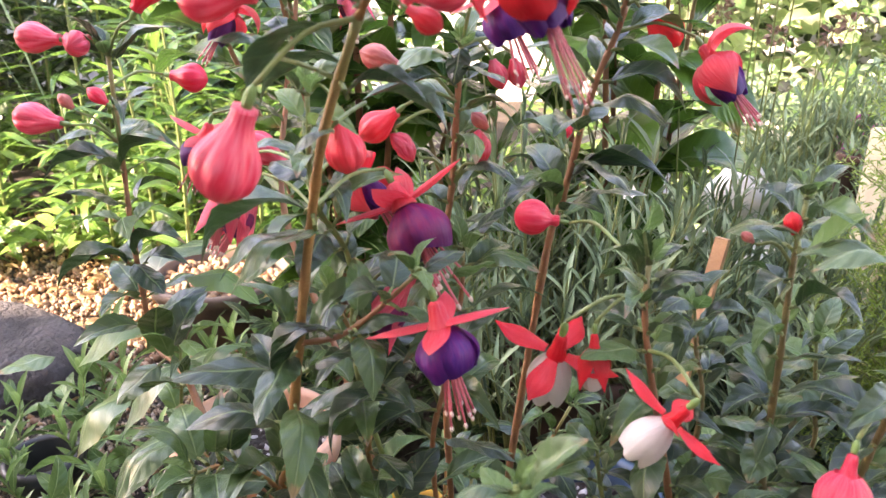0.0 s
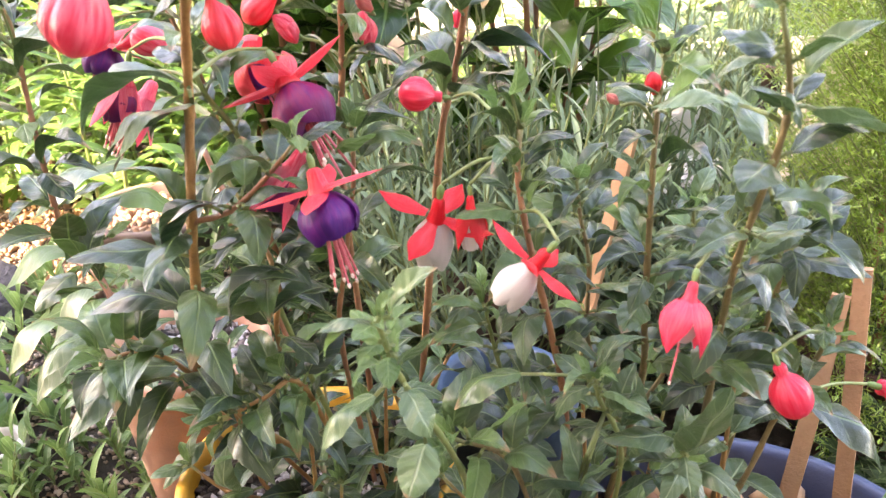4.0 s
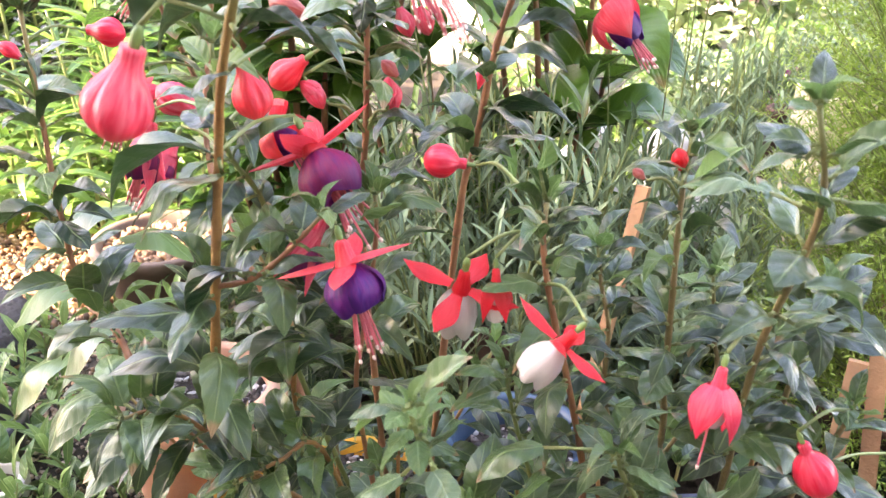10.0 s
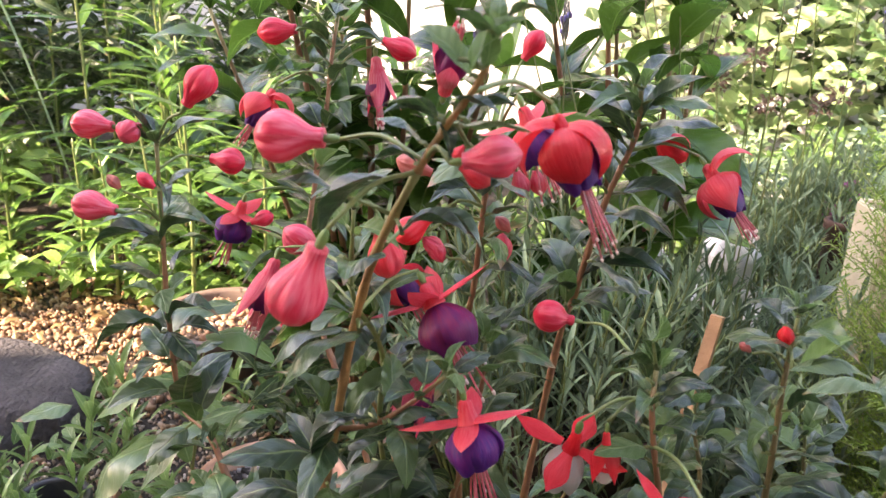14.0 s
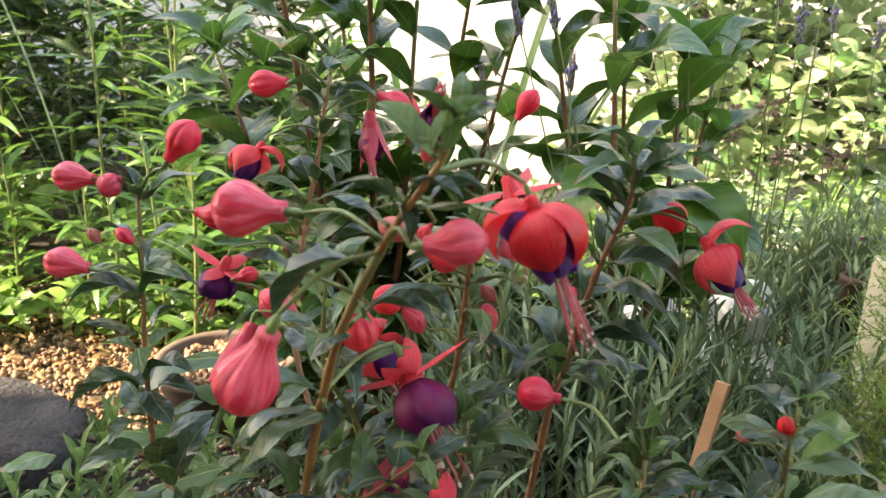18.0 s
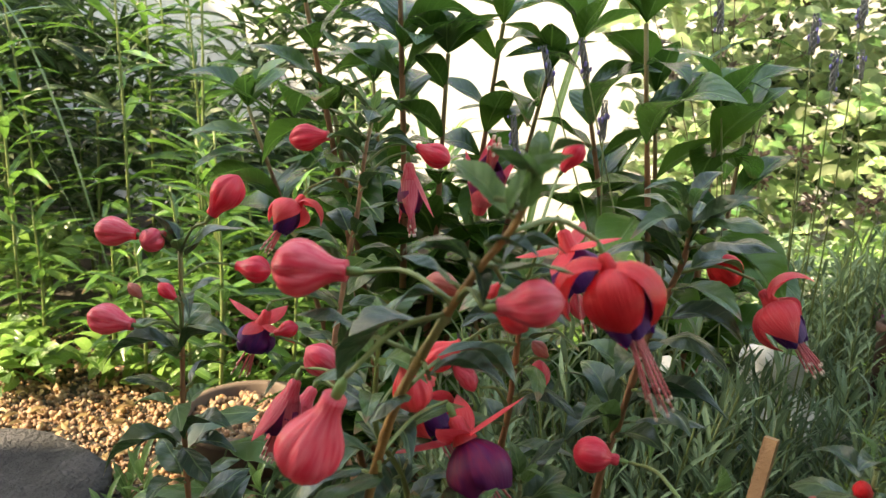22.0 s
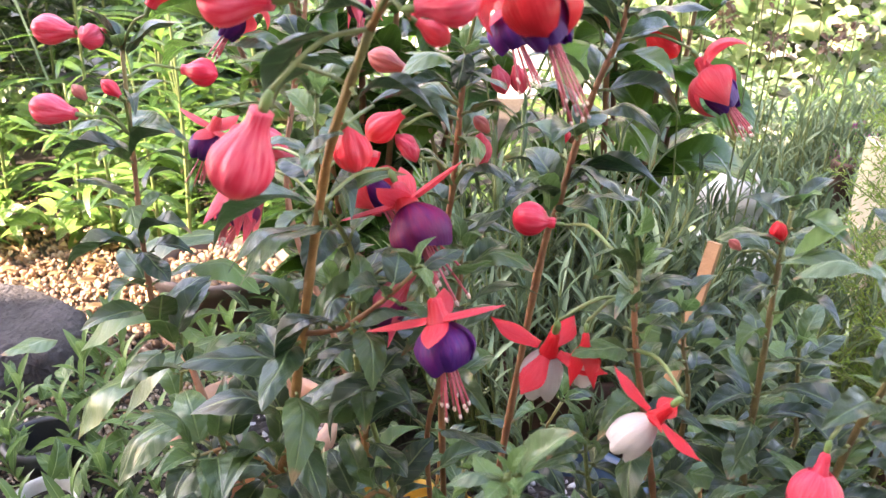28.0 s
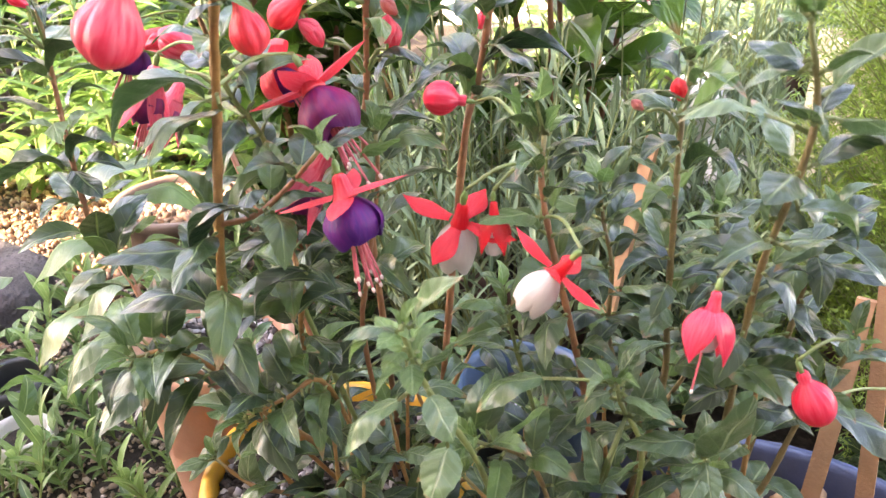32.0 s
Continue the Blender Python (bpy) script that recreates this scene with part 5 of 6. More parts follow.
boulder((0.330, 1.440, 0.130), (0.075, 0.06, 0.13), "white garden stone on the soil", 9, "whitepot", "white_stone")
boulder((0.331, 1.420, 0.290), (0.034, 0.034, 0.042), "small white stone on top of a larger one", 12, "whitepot", "white_stone")

rnd = random.Random(5)
mats = []
for _ in range(11500):
    x, y = rnd.uniform(-1.6, -0.15), rnd.gauss(1.42, 0.22)
    if abs(y - 1.42) > 0.6:
        continue
    s = rnd.uniform(0.0025, 0.0065) if rnd.random() < 0.86 else rnd.uniform(0.0065, 0.012)
    mats.append(Matrix.LocRotScale((x, y, heap(x, y) - 0.008 + s * 0.4), Euler((rnd.uniform(-3, 3), rnd.uniform(-3, 3), 0)), (s, s, s * 0.8)))
tagged(part("gravel", scatter("gravel", blob(1, 1, (1, 0.8, 0.65), 0.7), mats, M["pebble"]), None), "loose tan gravel and pebbles on the soil", "gravel", kind="stuff")
mats = []
for _ in range(7000):
    x, y = rnd.uniform(-1.0, -0.12), rnd.uniform(0.48, 1.20)
    s = rnd.uniform(0.0022, 0.0060)
    mats.append(Matrix.LocRotScale((x, y, heap(x, y) - 0.009 + s * 0.5), Euler((rnd.uniform(-3, 3), rnd.uniform(-3, 3), 0)), (s, s, s * 0.8)))
tagged(part("gravel", scatter("gravel", blob(4, 1, (1, 0.8, 0.65), 0.7), mats, M["sandstone"]), None), "pale sandy gravel under the stonecrop", "gravel", kind="stuff")
mats = []
for _ in range(420):
    x, y = rnd.uniform(-1.5, -0.15), rnd.gauss(1.42, 0.20)
    mats.append(aim((x, y, heap(x, y) + 0.004), any_flat(rnd), rnd.uniform(0.012, 0.040), rnd.uniform(-90, 90)))
tagged(part("leaf_litter", scatter("leaf_litter", blade(0.34, 0.16, 0.25, 0.42, 5, 2, 0.2), mats, M["litter"]), None), "dry tan fallen leaves on the gravel", "leaf litter", kind="stuff")

# ---------------------------------------------------------------- plants of the background
SLIP = blade(0.21, 0.10, 0.25, 0.5, 5, 2)
OVAL = blade(0.62, 0.10, 0.10, 0.45, 5, 2)
NEEDLE = blade(0.24, 0.08, 0.0, 0.5, 2, 1)
LILY = [mesh_from("lily_leaf_blade", *blade(w, b, 0.14, 0.38, 8, 2, 0.03), material=M["lily"]) for w, b in ((0.12, 0.10), (0.145, 0.20), (0.10, 0.05))]
BROAD = [mesh_from("shrub_leaf_blade", *blade(w, b, 0.12, 0.52, 12, 4, 0.12, 0.0, 0.14, full=True), material=M["shrub"]) for w, b in ((0.44, 0.10), (0.54, 0.18), (0.38, 0.06))]


def any_way(r, low=-0.4, high=0.9):
    a = r.uniform(0, 6.283)
    return Vector((math.cos(a), math.sin(a), r.uniform(low, high)))


def lily(at, height, lean, seed, leaves=40, size=0.17):
    """A tall unbranched garden plant with long narrow leaves all round its stem."""
    r = random.Random(seed)
    ob = thing("lily_plant", "tall green garden plant with long narrow leaves", "plant", "tall plants at the back", at=at)
    top = Vector((lean[0], lean[1], height))
    line = [(0, 0, 0), top * 0.5 + Vector((0.01, 0, 0.0)), top]
    part("stem", mesh_from("stem", *tube(line, 0.005, 0.002, 12, 6)), M["greenwood"], ob)
    P = smooth_path(line, 60)
    for k in range(leaves):
        s = 0.12 + 0.88 * k / leaves
        p = P[int(s * 60)]
        a = k * 2.4 + r.uniform(-0.3, 0.3)
        up = 0.15 + 0.9 * max(0, s - 0.75) * 4 * 0.6
        way = Vector((math.cos(a), math.sin(a), up + r.uniform(-0.3, 0.25)))
        q = size * r.uniform(0.75, 1.15) * (1 - 0.45 * max(0, s - 0.7) / 0.3)
        part("leaf", LILY[k % 3], None, ob, m=aim(p, way, q, r.uniform(-30, 30)))
    return ob


r = random.Random(11)
for k in range(33):
    x = -2.0 + 1.7 * (k % 11) / 10 + r.uniform(-0.06, 0.06)
    y = (1.78, 2.05, 2.35)[k // 11] + r.uniform(-0.12, 0.12)
    h = r.uniform(0.9, 1.25) * (1.0 if x < -0.4 * y else 0.55)
    lily((x, y, 0), h, (r.uniform(-0.08, 0.08), r.uniform(-0.08, 0.02)), 40 + k)
for k, (x, y, h) in enumerate(((-0.66, 1.66, 0.42), (-0.5, 1.75, 0.50), (-0.92, 1.62, 0.36), (-1.12, 1.66, 0.40), (-0.36, 1.60, 0.45), (-0.78, 1.78, 0.55))):
    lily((x, y, 0), h, (r.uniform(-0.05, 0.05), -0.03), 80 + k, 22, 0.15)

for k, (x, y, h) in enumerate(((-0.56, 1.42, 0.60), (-0.66, 1.50, 0.48), (-0.80, 1.56, 0.34), (-0.44, 1.50, 0.52))):
    lily((x, y, 0), h, (r.uniform(-0.03, 0.03), -0.03), 95 + k, 26, 0.15)


def broad_shrub(at, tops, label, seed, gap=0.040, size=0.125):
    """An upright bush with large glossy leaves in pairs."""
    rr = random.Random(seed)
    ob = thing("broadleaf_shrub", label, "shrub", at=at)
    for top in tops:
        line = [(0, 0, 0), Vector(top) * 0.5 + Vector((0.02, -0.01, 0)), top]
        part("stem", mesh_from("stem", *tube(line, 0.006, 0.0025, 12, 7, 0.15)), M["redwood"], ob)
        P = smooth_path(line, 50)
        n = int(Vector(top).length * 0.7 / gap)
        for k in range(n):
            s = 0.3 + 0.7 * k / n
            if top[2] > 0.87 and 0.62 < s < 0.71:
                continue
            p = P[int(s * 50)]
            for side in range(2):
                if rr.random() < 0.15:
                    continue
                a = k * 1.57 + side * 3.14 + rr.uniform(-0.7, 0.7)
                q = size * rr.uniform(0.75, 1.2) * (1 - 0.3 * max(0, s - 0.8) / 0.2)
                way = Vector((math.cos(a), math.sin(a), rr.uniform(-0.5, 0.9) + 1.2 * max(0, s - 0.8)))
                part("leaf", BROAD[(k + side) % 3], None, ob, m=aim(p, way, q, rr.uniform(-25, 25)))
        for k in range(5):
            a = k * 2.51 + rr.uniform(-0.3, 0.3)
            part("leaf", BROAD[k % 3], None, ob, m=aim(P[50], Vector((math.cos(a), math.sin(a), rr.uniform(0.5, 1.3))), size * rr.uniform(0.55, 0.85), rr.uniform(-25, 25)))
    return ob


broad_shrub((-0.14, 1.08, 0), ((-0.11, -0.08, 0.90), (0.02, -0.08, 0.93), (-0.04, 0.06, 0.70), (0.14, 0.02, 0.78), (-0.22, 0.05, 0.66), (0.08, -0.05, 0.74), (-0.06, -0.06, 0.66), (0.20, 0.04, 0.72)), "upright bush with large glossy dark green leaves", 3, 0.031, 0.120)
broad_shrub((0.20, 1.06, 0), ((-0.03, -0.04, 0.78), (0.07, 0.0, 0.68), (0.0, 0.06, 0.70), (-0.10, 0.05, 0.76), (0.12, 0.08, 0.66)), "broad-leaved bush with arching glossy leaves", 4, 0.045, 0.135)

broad_shrub((0.04, 1.04, 0), ((-0.06, -0.02, 0.44), (0.02, 0.03, 0.48), (0.10, 0.02, 0.46)), "low glossy dark green bush behind the fuchsias", 9, 0.042, 0.10)

# arching strap leaves
def strap_plant(at, blades, label, kind):
    ob = thing("strap_leaf_plant", label, "plant", "strap-leaved plants", at=at)
    for a, reach, high, w in blades:
        V, UV, F = [], [], []
        for i in range(19):
            u = i / 18
            q, z = reach * u, high * (1.9 * u - 1.15 * u * u) / 0.785
            half = w * 0.5 * min(1, 6 * (1 - u)) * (0.6 + 0.4 * math.sin(math.pi * u))
            for j in (-1, 0, 1):
                V.append((q * math.cos(a) - j * half * math.sin(a), q * math.sin(a) + j * half * math.cos(a), z + abs(j) * half * 0.5))
                UV.append((u, 0.5 + 0.5 * j))
        for i in range(18):
            for j in range(2):
                k = i * 3 + j
                F.append((k, k + 3, k + 4, k + 1))
        part("leaf", mesh_from("leaf", V, F, UV), M[kind], ob)
    return ob


strap_plant((-0.02, 1.20, 0), ((2.9, 0.42, 0.80, 0.016), (0.3, 0.50, 0.78, 0.016), (3.6, 0.50, 0.70, 0.014), (-0.4, 0.40, 0.72, 0.014), (0.9, 0.35, 0.85, 0.015), (2.2, 0.5, 0.78, 0.014)), "plant with long arching dark strap leaves", "shrub")
strap_plant((-0.95, 1.75, 0), ((0.4, 0.5, 0.95, 0.007), (2.8, 0.6, 0.90, 0.007), (-0.2, 0.7, 0.75, 0.006), (3.5, 0.5, 0.80, 0.006)), "plant with pale dry strap leaves among the tall plants", "lavender")


def dry_stems(at, ends, seed, label):
    """Thin branching stems with small dark star-shaped seed heads."""
    rr = random.Random(seed)
    ob = thing("dry_flower_stems", label, "dry stems", at=at)
    star = mesh_from("seed_head", *joined([turned(blade(0.5, 0.1, 0.1, 0.4, 3, 2), aim((0, 0, 0), (math.cos(a), math.sin(a), 0.5), 1)) for a in (0, 1.26, 2.5, 3.8, 5.0)]), material=M["drystem"])
    for e in ends:
        e = Vector(e) - Vector(at)
        line = [Vector((0, 0, 0)), Vector((e.x * 0.3, e.y * 0.3, e.z * 0.6)), e]
        st = part("stem", mesh_from("stem", *tube(line, 0.0012, 0.0007, 12, 4)), M["drystem"], ob)
        P = smooth_path(line, 30)
        for k in range(7):
            p = P[18 + int(12 * k / 6.001)]
            d = any_way(rr, -0.2, 0.8).normalized() * rr.uniform(0.02, 0.06)
            part("stem", mesh_from("stem", *tube([p, p + d * 0.6 + Vector((0, 0, 0.006)), p + d], 0.0006, 0.0005, 4, 4)), M["drystem"], ob)
            part("seed_head", star, None, ob, m=Matrix.LocRotScale(p + d, Euler((rr.uniform(-1, 1), rr.uniform(-1, 1), rr.uniform(0, 6))), Vector((1, 1, 1)) * rr.uniform(0.008, 0.014)))
    return ob


dry_stems((0.36, 1.35, 0), ((0.20, 1.38, 0.86), (0.28, 1.33, 0.90), (0.33, 1.40, 0.96), (0.42, 1.36, 0.88), (0.25, 1.30, 0.78), (0.38, 1.30, 0.80)), 91, "thin dry flower stems with dark star-shaped seed heads")

def faded_flowers(at, heads, seed, label, kind, size):
    """Upright stems that end in loose round heads of small petals."""
    rr = random.Random(seed)
    ob = thing("faded_flowers", label, "flowers", at=at)
    for e in heads:
        e = Vector(e) - Vector(at)
        line = [Vector((e.x * 0.3, e.y * 0.3, 0)), Vector((e.x * 0.6, e.y * 0.6, e.z * 0.55)), e]
        st = part("stem", mesh_from("stem", *tube(line, 0.0022, 0.0013, 10, 5)), M["greenwood"], ob)
        mm = []
        for _ in range(46):
            d = any_way(rr, -0.9, 0.9).normalized()
            mm.append(aim(e + Vector((d.x, d.y, d.z * 1.4)) * size * rr.uniform(0.2, 0.8), d, size * rr.uniform(0.5, 0.9), rr.uniform(-60, 60)))
        part("flower_head", scatter("flower_head", blade(0.5, 0.15, 0.2, 0.5, 3, 2, 0.2), mm, M[kind]), None, st)
    return ob


faded_flowers((0.52, 1.50, 0), ((0.429, 1.50, 0.581), (0.438, 1.51, 0.548), (0.497, 1.50, 0.592), (0.623, 1.50, 0.511), (0.534, 1.50, 0.508), (0.66, 1.52, 0.53)), 15, "stems with dried brown flower heads above the herb", "faded", 0.020)
faded_flowers((0.72, 1.54, 0), ((0.700, 1.50, 0.365), (0.735, 1.52, 0.340), (0.69, 1.53, 0.31)), 16, "small magenta flowers among grey-green leaves", "pinkpetal", 0.016)

# leafy masses
def mass(name, label, shape, material, count, spot, size, seed, category, low=-0.4, high=0.9):
    rr = random.Random(seed)
    mm = []
    for _ in range(count):
        p = spot(rr)
        mm.append(aim(p, any_way(rr, low, high), rr.uniform(*size), rr.uniform(-60, 60)))
    ob = part(name, scatter(name, shape, mm, M[material]), None)
    return tagged(ob, label, category, kind="stuff")


def clumps(centres):
    """Places gathered into uneven clumps: (x, y, z, rx, ry, rz) each."""
    def spot(rr):
        x, y, z, a, b, c = rr.choice(centres)
        v = Vector((rr.gauss(0, 1), rr.gauss(0, 1), rr.gauss(0, 1))).normalized() * rr.uniform(0.55, 1.0)
        return Vector((x + v.x * a, y + v.y * b, max(0.01, z + v.z * c)))
    return spot


r = random.Random(21)
hedge_right = [(r.uniform(0.35, 2.3), r.uniform(2.5, 3.1), r.uniform(0.15, 1.15), r.uniform(0.14, 0.28), r.uniform(0.12, 0.22), r.uniform(0.12, 0.24)) for _ in range(46)]
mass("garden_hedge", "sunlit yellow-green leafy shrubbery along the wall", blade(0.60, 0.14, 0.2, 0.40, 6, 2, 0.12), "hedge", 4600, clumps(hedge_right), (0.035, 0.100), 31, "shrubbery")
# added leaves, coloured very dark so the shrubbery's gaps read as shade
mass("shade_hedge", "very dark leaves added as shade behind the sunlit shrubbery", OVAL, "dark", 3000, clumps([(x, 3.25, z, a + 0.1, 0.1, d + 0.05) for x, y, z, a, _, d in hedge_right if x > 0.5]), (0.05, 0.09), 36, "shrubbery")
# dark-coloured filler: the shade between the tall plants, put in as leaves
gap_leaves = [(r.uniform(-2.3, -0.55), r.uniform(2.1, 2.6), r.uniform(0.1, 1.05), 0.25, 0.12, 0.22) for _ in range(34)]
mass("shade_hedge", "very dark narrow leaves added as shade between the tall plants", blade(0.16, 0.12, 0.12, 0.4, 5, 2), "dark", 3600, clumps(gap_leaves), (0.08, 0.16), 38, "shrubbery")
# dark-coloured backdrop that stands for deep shade behind the tall plants
shade_fill_left = [(r.uniform(-3.0, -0.3), r.uniform(2.6, 3.2), r.uniform(0.1, 0.45), 0.25, 0.18, 0.2) for _ in range(30)] + [(r.uniform(-3.4, -1.85), r.uniform(2.6, 3.2), r.uniform(0.1, 1.25), 0.28, 0.18, 0.25) for _ in range(36)]
mass("shade_hedge", "very dark leaves added as deep shade at the back", OVAL, "dark", 6000, clumps(shade_fill_left), (0.05, 0.09), 32, "shrubbery")
cover = [(r.uniform(-1.9, -0.2), r.uniform(1.65, 2.4), r.uniform(0.02, 0.20), 0.14, 0.10, 0.10) for _ in range(44)]
cover += [(r.uniform(-1.3, -0.3), r.uniform(1.50, 1.68), r.uniform(0.01, 0.06), 0.10, 0.07, 0.05) for _ in range(14)]
mass("ground_cover", "bright yellow-green ground cover beside the gravel", blade(0.34, 0.12, 0.1, 0.42, 5, 2), "cover", 2600, clumps(cover), (0.035, 0.095), 33, "ground cover")
cover2 = [(r.uniform(0.1, 1.8), r.uniform(1.6, 2.4), r.uniform(0.02, 0.28), 0.2, 0.16, 0.13) for _ in range(40)]
mass("low_planting", "low mixed green planting behind the lavender", blade(0.34, 0.12, 0.1, 0.42, 5, 2), "cover", 3600, clumps(cover2), (0.025, 0.07), 34, "ground cover")
# low leaves whose very dark colour puts shade between the pots
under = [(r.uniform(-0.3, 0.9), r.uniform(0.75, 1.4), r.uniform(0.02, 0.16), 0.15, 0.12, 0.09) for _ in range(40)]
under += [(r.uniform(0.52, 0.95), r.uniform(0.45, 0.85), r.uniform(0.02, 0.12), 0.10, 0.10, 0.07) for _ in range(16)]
mass("undergrowth", "undergrowth between the pots, leaves coloured very dark as shade", blade(0.34, 0.12, 0.1, 0.42, 5, 2), "dark", 5600, clumps(under), (0.03, 0.06), 35, "undergrowth")


herb = [(r.uniform(0.30, 0.95), r.uniform(1.58, 1.80), r.uniform(0.08, 0.42), 0.09, 0.08, 0.08) for _ in range(30)]
mass("herb_bush", "grey-green bushy herb behind the white stones", blade(0.55, 0.14, 0.2, 0.45, 4, 2), "lavender", 2600, clumps(herb), (0.014, 0.030), 39, "herb")


def tuft_field(name, label, n, area, material, seed, leaves=14, height=(0.05, 0.11), size=(0.025, 0.045), category="plant", lift=None):
    """Upright shoots set with narrow leaves, all round."""
    rr = random.Random(seed)
    mm, stalks = [], []
    for _ in range(n):
        x, y = rr.uniform(*area[0]), rr.uniform(*area[1])
        if lift is not None and lift(x, y) is None:
            continue
        z0 = heap(x, y) if lift is None else lift(x, y)
        h = rr.uniform(*height)
        lean = Vector((rr.uniform(-0.4, 0.4), rr.uniform(-0.4, 0.4), 1)) * h
        base = Vector((x, y, z0 - 0.01))
        stalks.append(tube([base, base + lean * 0.5, base + lean], 0.0014, 0.0009, 3, 4))
        for k in range(leaves):
            s = (k + 1) / leaves
            a = k * 2.4
            way = Vector((math.cos(a), math.sin(a), 0.5 + 1.1 * s + rr.uniform(-0.3, 0.3)))
            mm.append(aim(base + lean * s, way, rr.uniform(*size), rr.uniform(-30, 30)))
    ob = thing(name, label, category, kind="stuff")
    tagged(part("foliage", scatter("foliage", SLIP, mm, M[material]), None, ob), kind="stuff")
    tagged(part("shoot_mass", mesh_from("shoot_mass", *joined(stalks)), M["greenwood"], ob), kind="stuff")
    return ob


tuft_field("stonecrop_patch", "fleshy green stonecrop shoots over the ground", 62, ((-0.95, -0.12), (0.60, 1.12)), "rosemary", 51, 12, (0.05, 0.12), (0.035, 0.062), category="ground cover")
tuft_field("stonecrop_patch", "short pale green shoots beside the terracotta pot", 18, ((-0.45, -0.22), (0.42, 0.75)), "rosemary", 52, height=(0.04, 0.08), category="ground cover")

weeds = [(r.uniform(-0.80, -0.16), r.uniform(0.72, 0.98), r.uniform(0.02, 0.06), 0.07, 0.06, 0.03) for _ in range(20)]
mass("weed_patch", "mixed broad green weeds between the stonecrop", blade(0.36, 0.18, 0.14, 0.42, 7, 2, 0.1), "weed", 95, clumps(weeds), (0.03, 0.07), 37, "weeds", 0.0, 0.9)

# lavender
def lavender(at, radius, height, shoots, stalks, seed, label):
    rr = random.Random(seed)
    ob = thing("lavender_bush", label, "lavender", "lavender bushes", at=at)
    mm, twigs = [], []
    for _ in range(shoots):
        a, q = rr.uniform(0, 6.283), radius * math.sqrt(rr.random())
        base = Vector((q * 0.6 * math.cos(a), q * 0.6 * math.sin(a), 0.02))
        tip = Vector((q * 1.15 * math.cos(a), q * 1.15 * math.sin(a), height * rr.uniform(0.55, 1.0) * (1 - 0.25 * q / radius)))
        line = [base, (base + tip) / 2 + Vector((0, 0, 0.03)), tip]
        twigs.append(tube(line, 0.0018, 0.0010, 5, 5))
        P = smooth_path(line, 20)
        for k in range(16):
            s = 0.40 + 0.60 * k / 16
            p = P[int(s * 20)]
            b = k * 1.57 + rr.uniform(-0.4, 0.4)
            way = Vector((math.cos(b), math.sin(b), 0.7 + 0.8 * s + rr.uniform(-0.4, 0.3)))
            mm.append(aim(p, way, rr.uniform(0.032, 0.062), rr.uniform(-40, 40)))
    tagged(part("foliage", scatter("foliage", blade(0.110, 0.08, 0.25, 0.5, 4, 2), mm, M["lavender"]), None, ob, "narrow grey-green leaves"), kind="stuff")
    tagged(part("twig_mass", mesh_from("twig_mass", *joined(twigs)), M["greenwood"], ob), kind="stuff")
    for top in stalks:
        b = Vector((top[0] * 0.5 - at[0] * 0.5, top[1] * 0.5 - at[1] * 0.5, 0.25))
        e = Vector(top) - Vector(at)
        st = part("flower_stalk", mesh_from("flower_stalk", *tube([b, (b + e) / 2 + Vector((0.006, 0, 0)), e], 0.0012, 0.0010, 8, 5)), M["greenwood"], ob)
        d = (e - b).normalized()
        pcs, flo = [], []
        for k in range(13):
            for j in range(4):
                a = j * 1.57 + k * 0.6
                o = d.orthogonal().normalized()
                out = Matrix.Rotation(a, 3, d) @ o
                v, f, uv = blob(k, 1, (0.8, 0.8, 1.6), 0.2)
                s = 0.0024 * (1.1 - abs(k - 5) / 12)
                p = e + d * (k * 0.0036 - 0.012) + out * 0.0028
                pcs.append((v * s + np.array(p), f, uv))
                if rr.random() < 0.12:
                    flo.append((v * s * 1.1 + np.array(p + out * 0.003), f, uv))
        part("flower_spike", mesh_from("flower_spike", *joined(pcs)), M["lavflower"], st)
        if flo:
            part("floret", mesh_from("floret", *joined(flo)), M["lavpurple"], st)
    return ob


lavender((0.34, 0.95, 0), 0.21, 0.47, 110, ((0.257, 1.05, 0.785), (0.362, 1.05, 0.765), (0.411, 1.05, 0.795), (0.393, 1.06, 0.725), (0.064, 1.00, 0.72), (0.105, 1.02, 0.73)), 61, "grey-green lavender bush with tall fading flower spikes")
lavender((0.84, 1.24, 0), 0.20, 0.54, 150, ((0.66, 1.12, 0.68), (0.58, 1.20, 0.66)), 62, "grey-green lavender bush beside the white stones")
lavender((0.66, 1.50, 0), 0.18, 0.50, 130, ((0.55, 1.42, 0.74), (0.63, 1.44, 0.72)), 64, "lavender bush with pale upright leaves at the back")
lavender((0.14, 0.92, 0), 0.19, 0.55, 170, ((0.13, 1.00, 0.66), (0.03, 0.98, 0.64)), 63, "lavender bush with narrow silvery leaves")

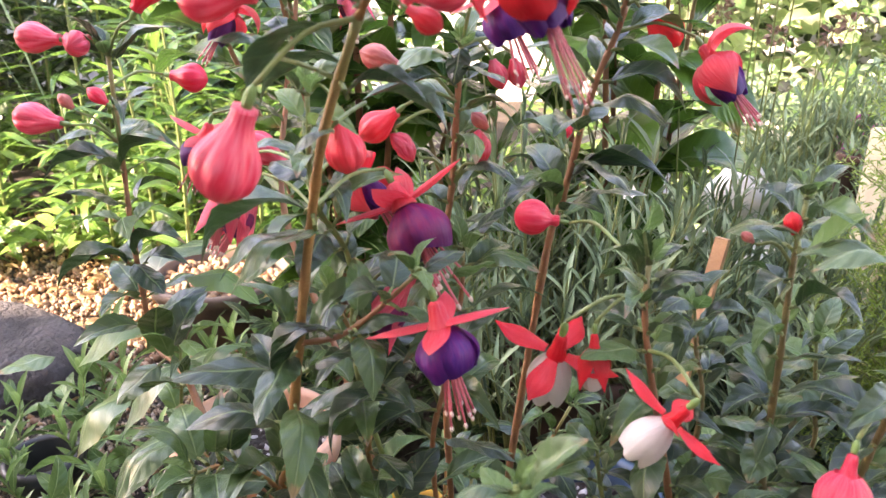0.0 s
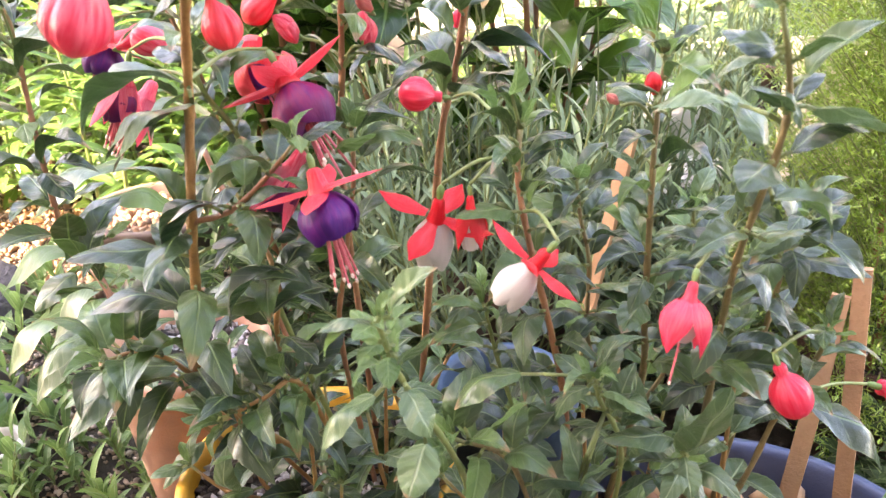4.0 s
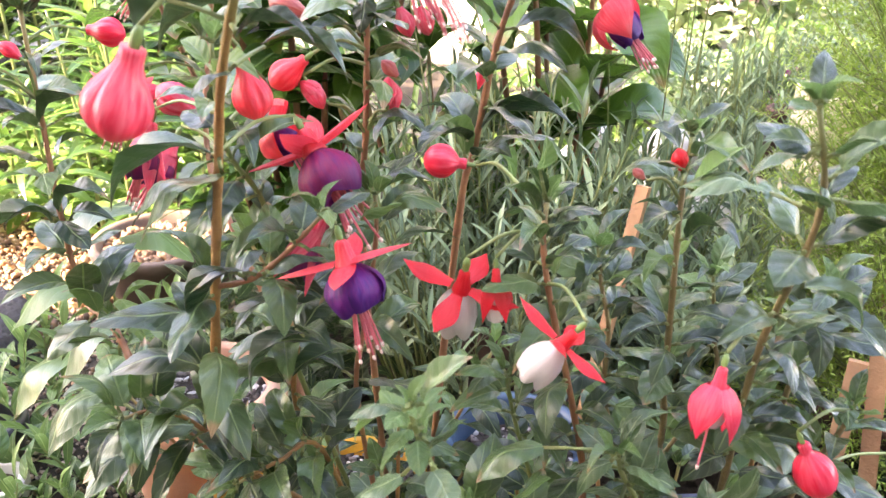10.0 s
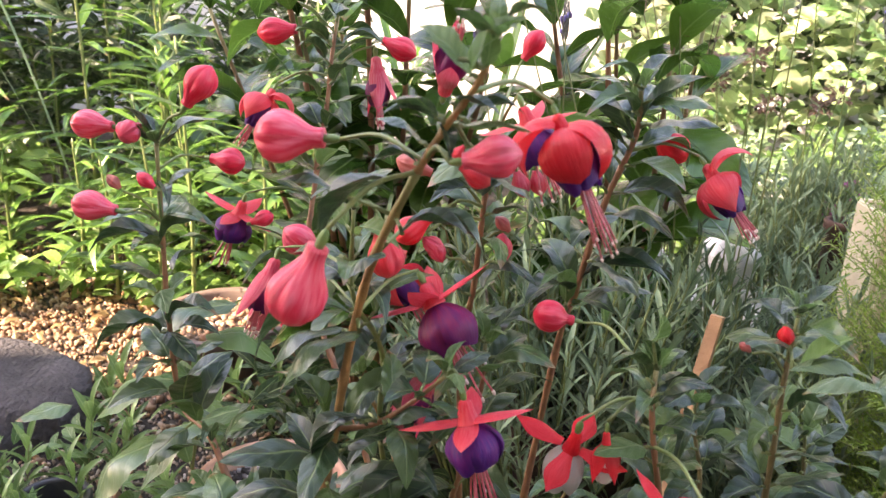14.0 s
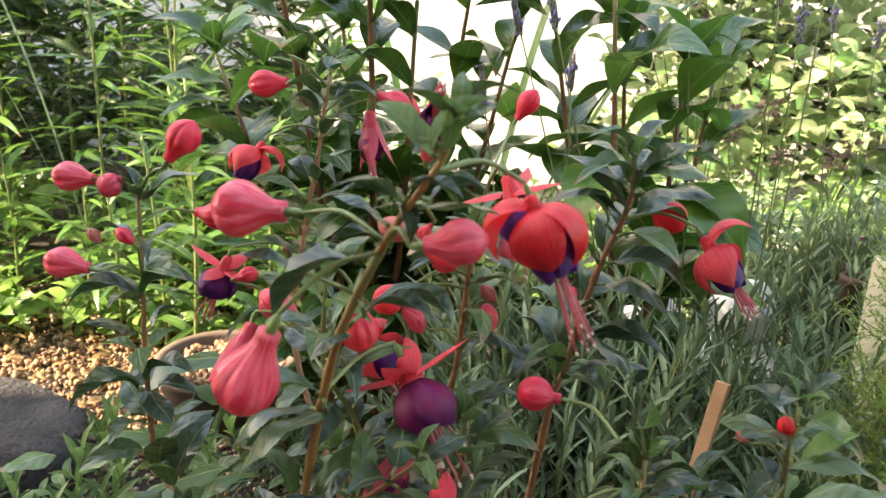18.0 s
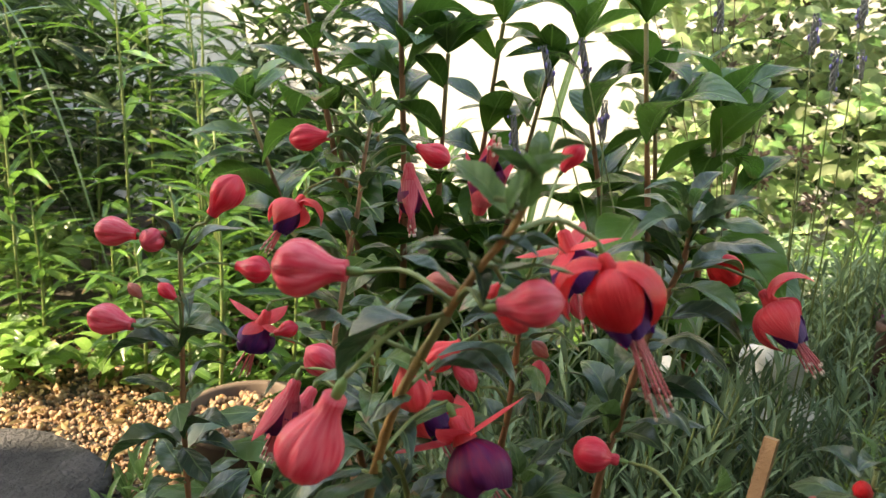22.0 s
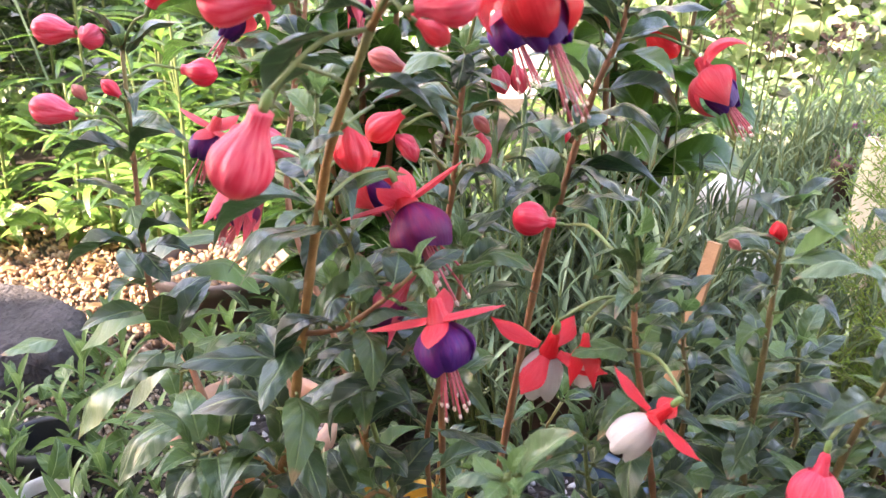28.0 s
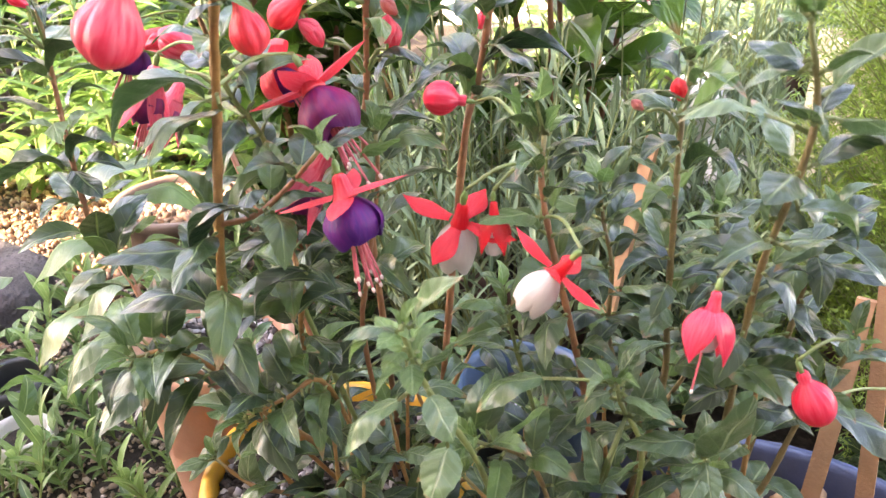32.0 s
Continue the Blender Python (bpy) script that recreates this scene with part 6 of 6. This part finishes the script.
# heather-like shrub
def needle_bush(at, base_z, height, radius, twigs, seed, label):
    rr = random.Random(seed)
    ob = thing("needle_shrub", label, "shrub", at=at)
    mm, wood = [], []
    for k in range(3):
        a = k * 2.1
        trunk = [(0.012 * math.cos(a), 0.012 * math.sin(a), base_z), (0.03 * math.cos(a), 0.03 * math.sin(a), height * 0.5), (0.05 * math.cos(a), 0.04 * math.sin(a), height)]
        part("trunk", mesh_from("trunk", *tube(trunk, 0.0050, 0.0022, 12, 7)), M["redwood"], ob)
    for _ in range(twigs):
        z = base_z + 0.03 + (height - base_z) * rr.random()
        s = (z - base_z) / (height - base_z)
        a = rr.uniform(0, 6.283)
        q = radius * (0.75 + 0.5 * s - 0.75 * s * s) * rr.uniform(0.55, 1.1)
        b = Vector((0.03 * math.cos(a), 0.03 * math.sin(a), z - 0.03))
        e = Vector((q * math.cos(a), q * math.sin(a), z + rr.uniform(0.02, 0.12)))
        line = [b, (b + e) / 2 + Vector((0, 0, -0.006)), e]
        wood.append(tube(line, 0.0011, 0.0005, 4, 4))
        P = smooth_path(line, 46)
        d = (e - b).normalized()
        for k in range(46):
            if k < 8:
                continue
            c = k * 2.4
            o = Matrix.Rotation(c, 3, d) @ d.orthogonal().normalized()
            mm.append(aim(P[k], o + d * rr.uniform(0.5, 1.3), rr.uniform(0.0045, 0.0085), rr.uniform(-60, 60)))
            if k % 4 == 0:
                side = (o + d * 0.9).normalized() * rr.uniform(0.018, 0.035)
                for j in range(9):
                    w = Matrix.Rotation(j * 2.4, 3, side.normalized()) @ side.orthogonal().normalized()
                    mm.append(aim(P[k] + side * (j + 1) / 9, w + side.normalized() * 0.9, rr.uniform(0.005, 0.010), rr.uniform(-60, 60)))
    tagged(part("needle_foliage", scatter("needle_foliage", NEEDLE, mm, M["heather"]), None, ob, "fine yellow-green needles"), kind="stuff")
    tagged(part("twig_mass", mesh_from("twig_mass", *joined(wood)), M["greenwood"], ob), kind="stuff")
    return ob


needle_bush((0.590, 0.800, 0), 0.05, 0.68, 0.225, 860, 71, "bright green shrub with fine needle leaves and reddish stems")
needle_bush((0.760, 0.940, 0), 0.03, 0.52, 0.160, 260, 72, "yellow-green needle-leaved shrub behind the stakes")
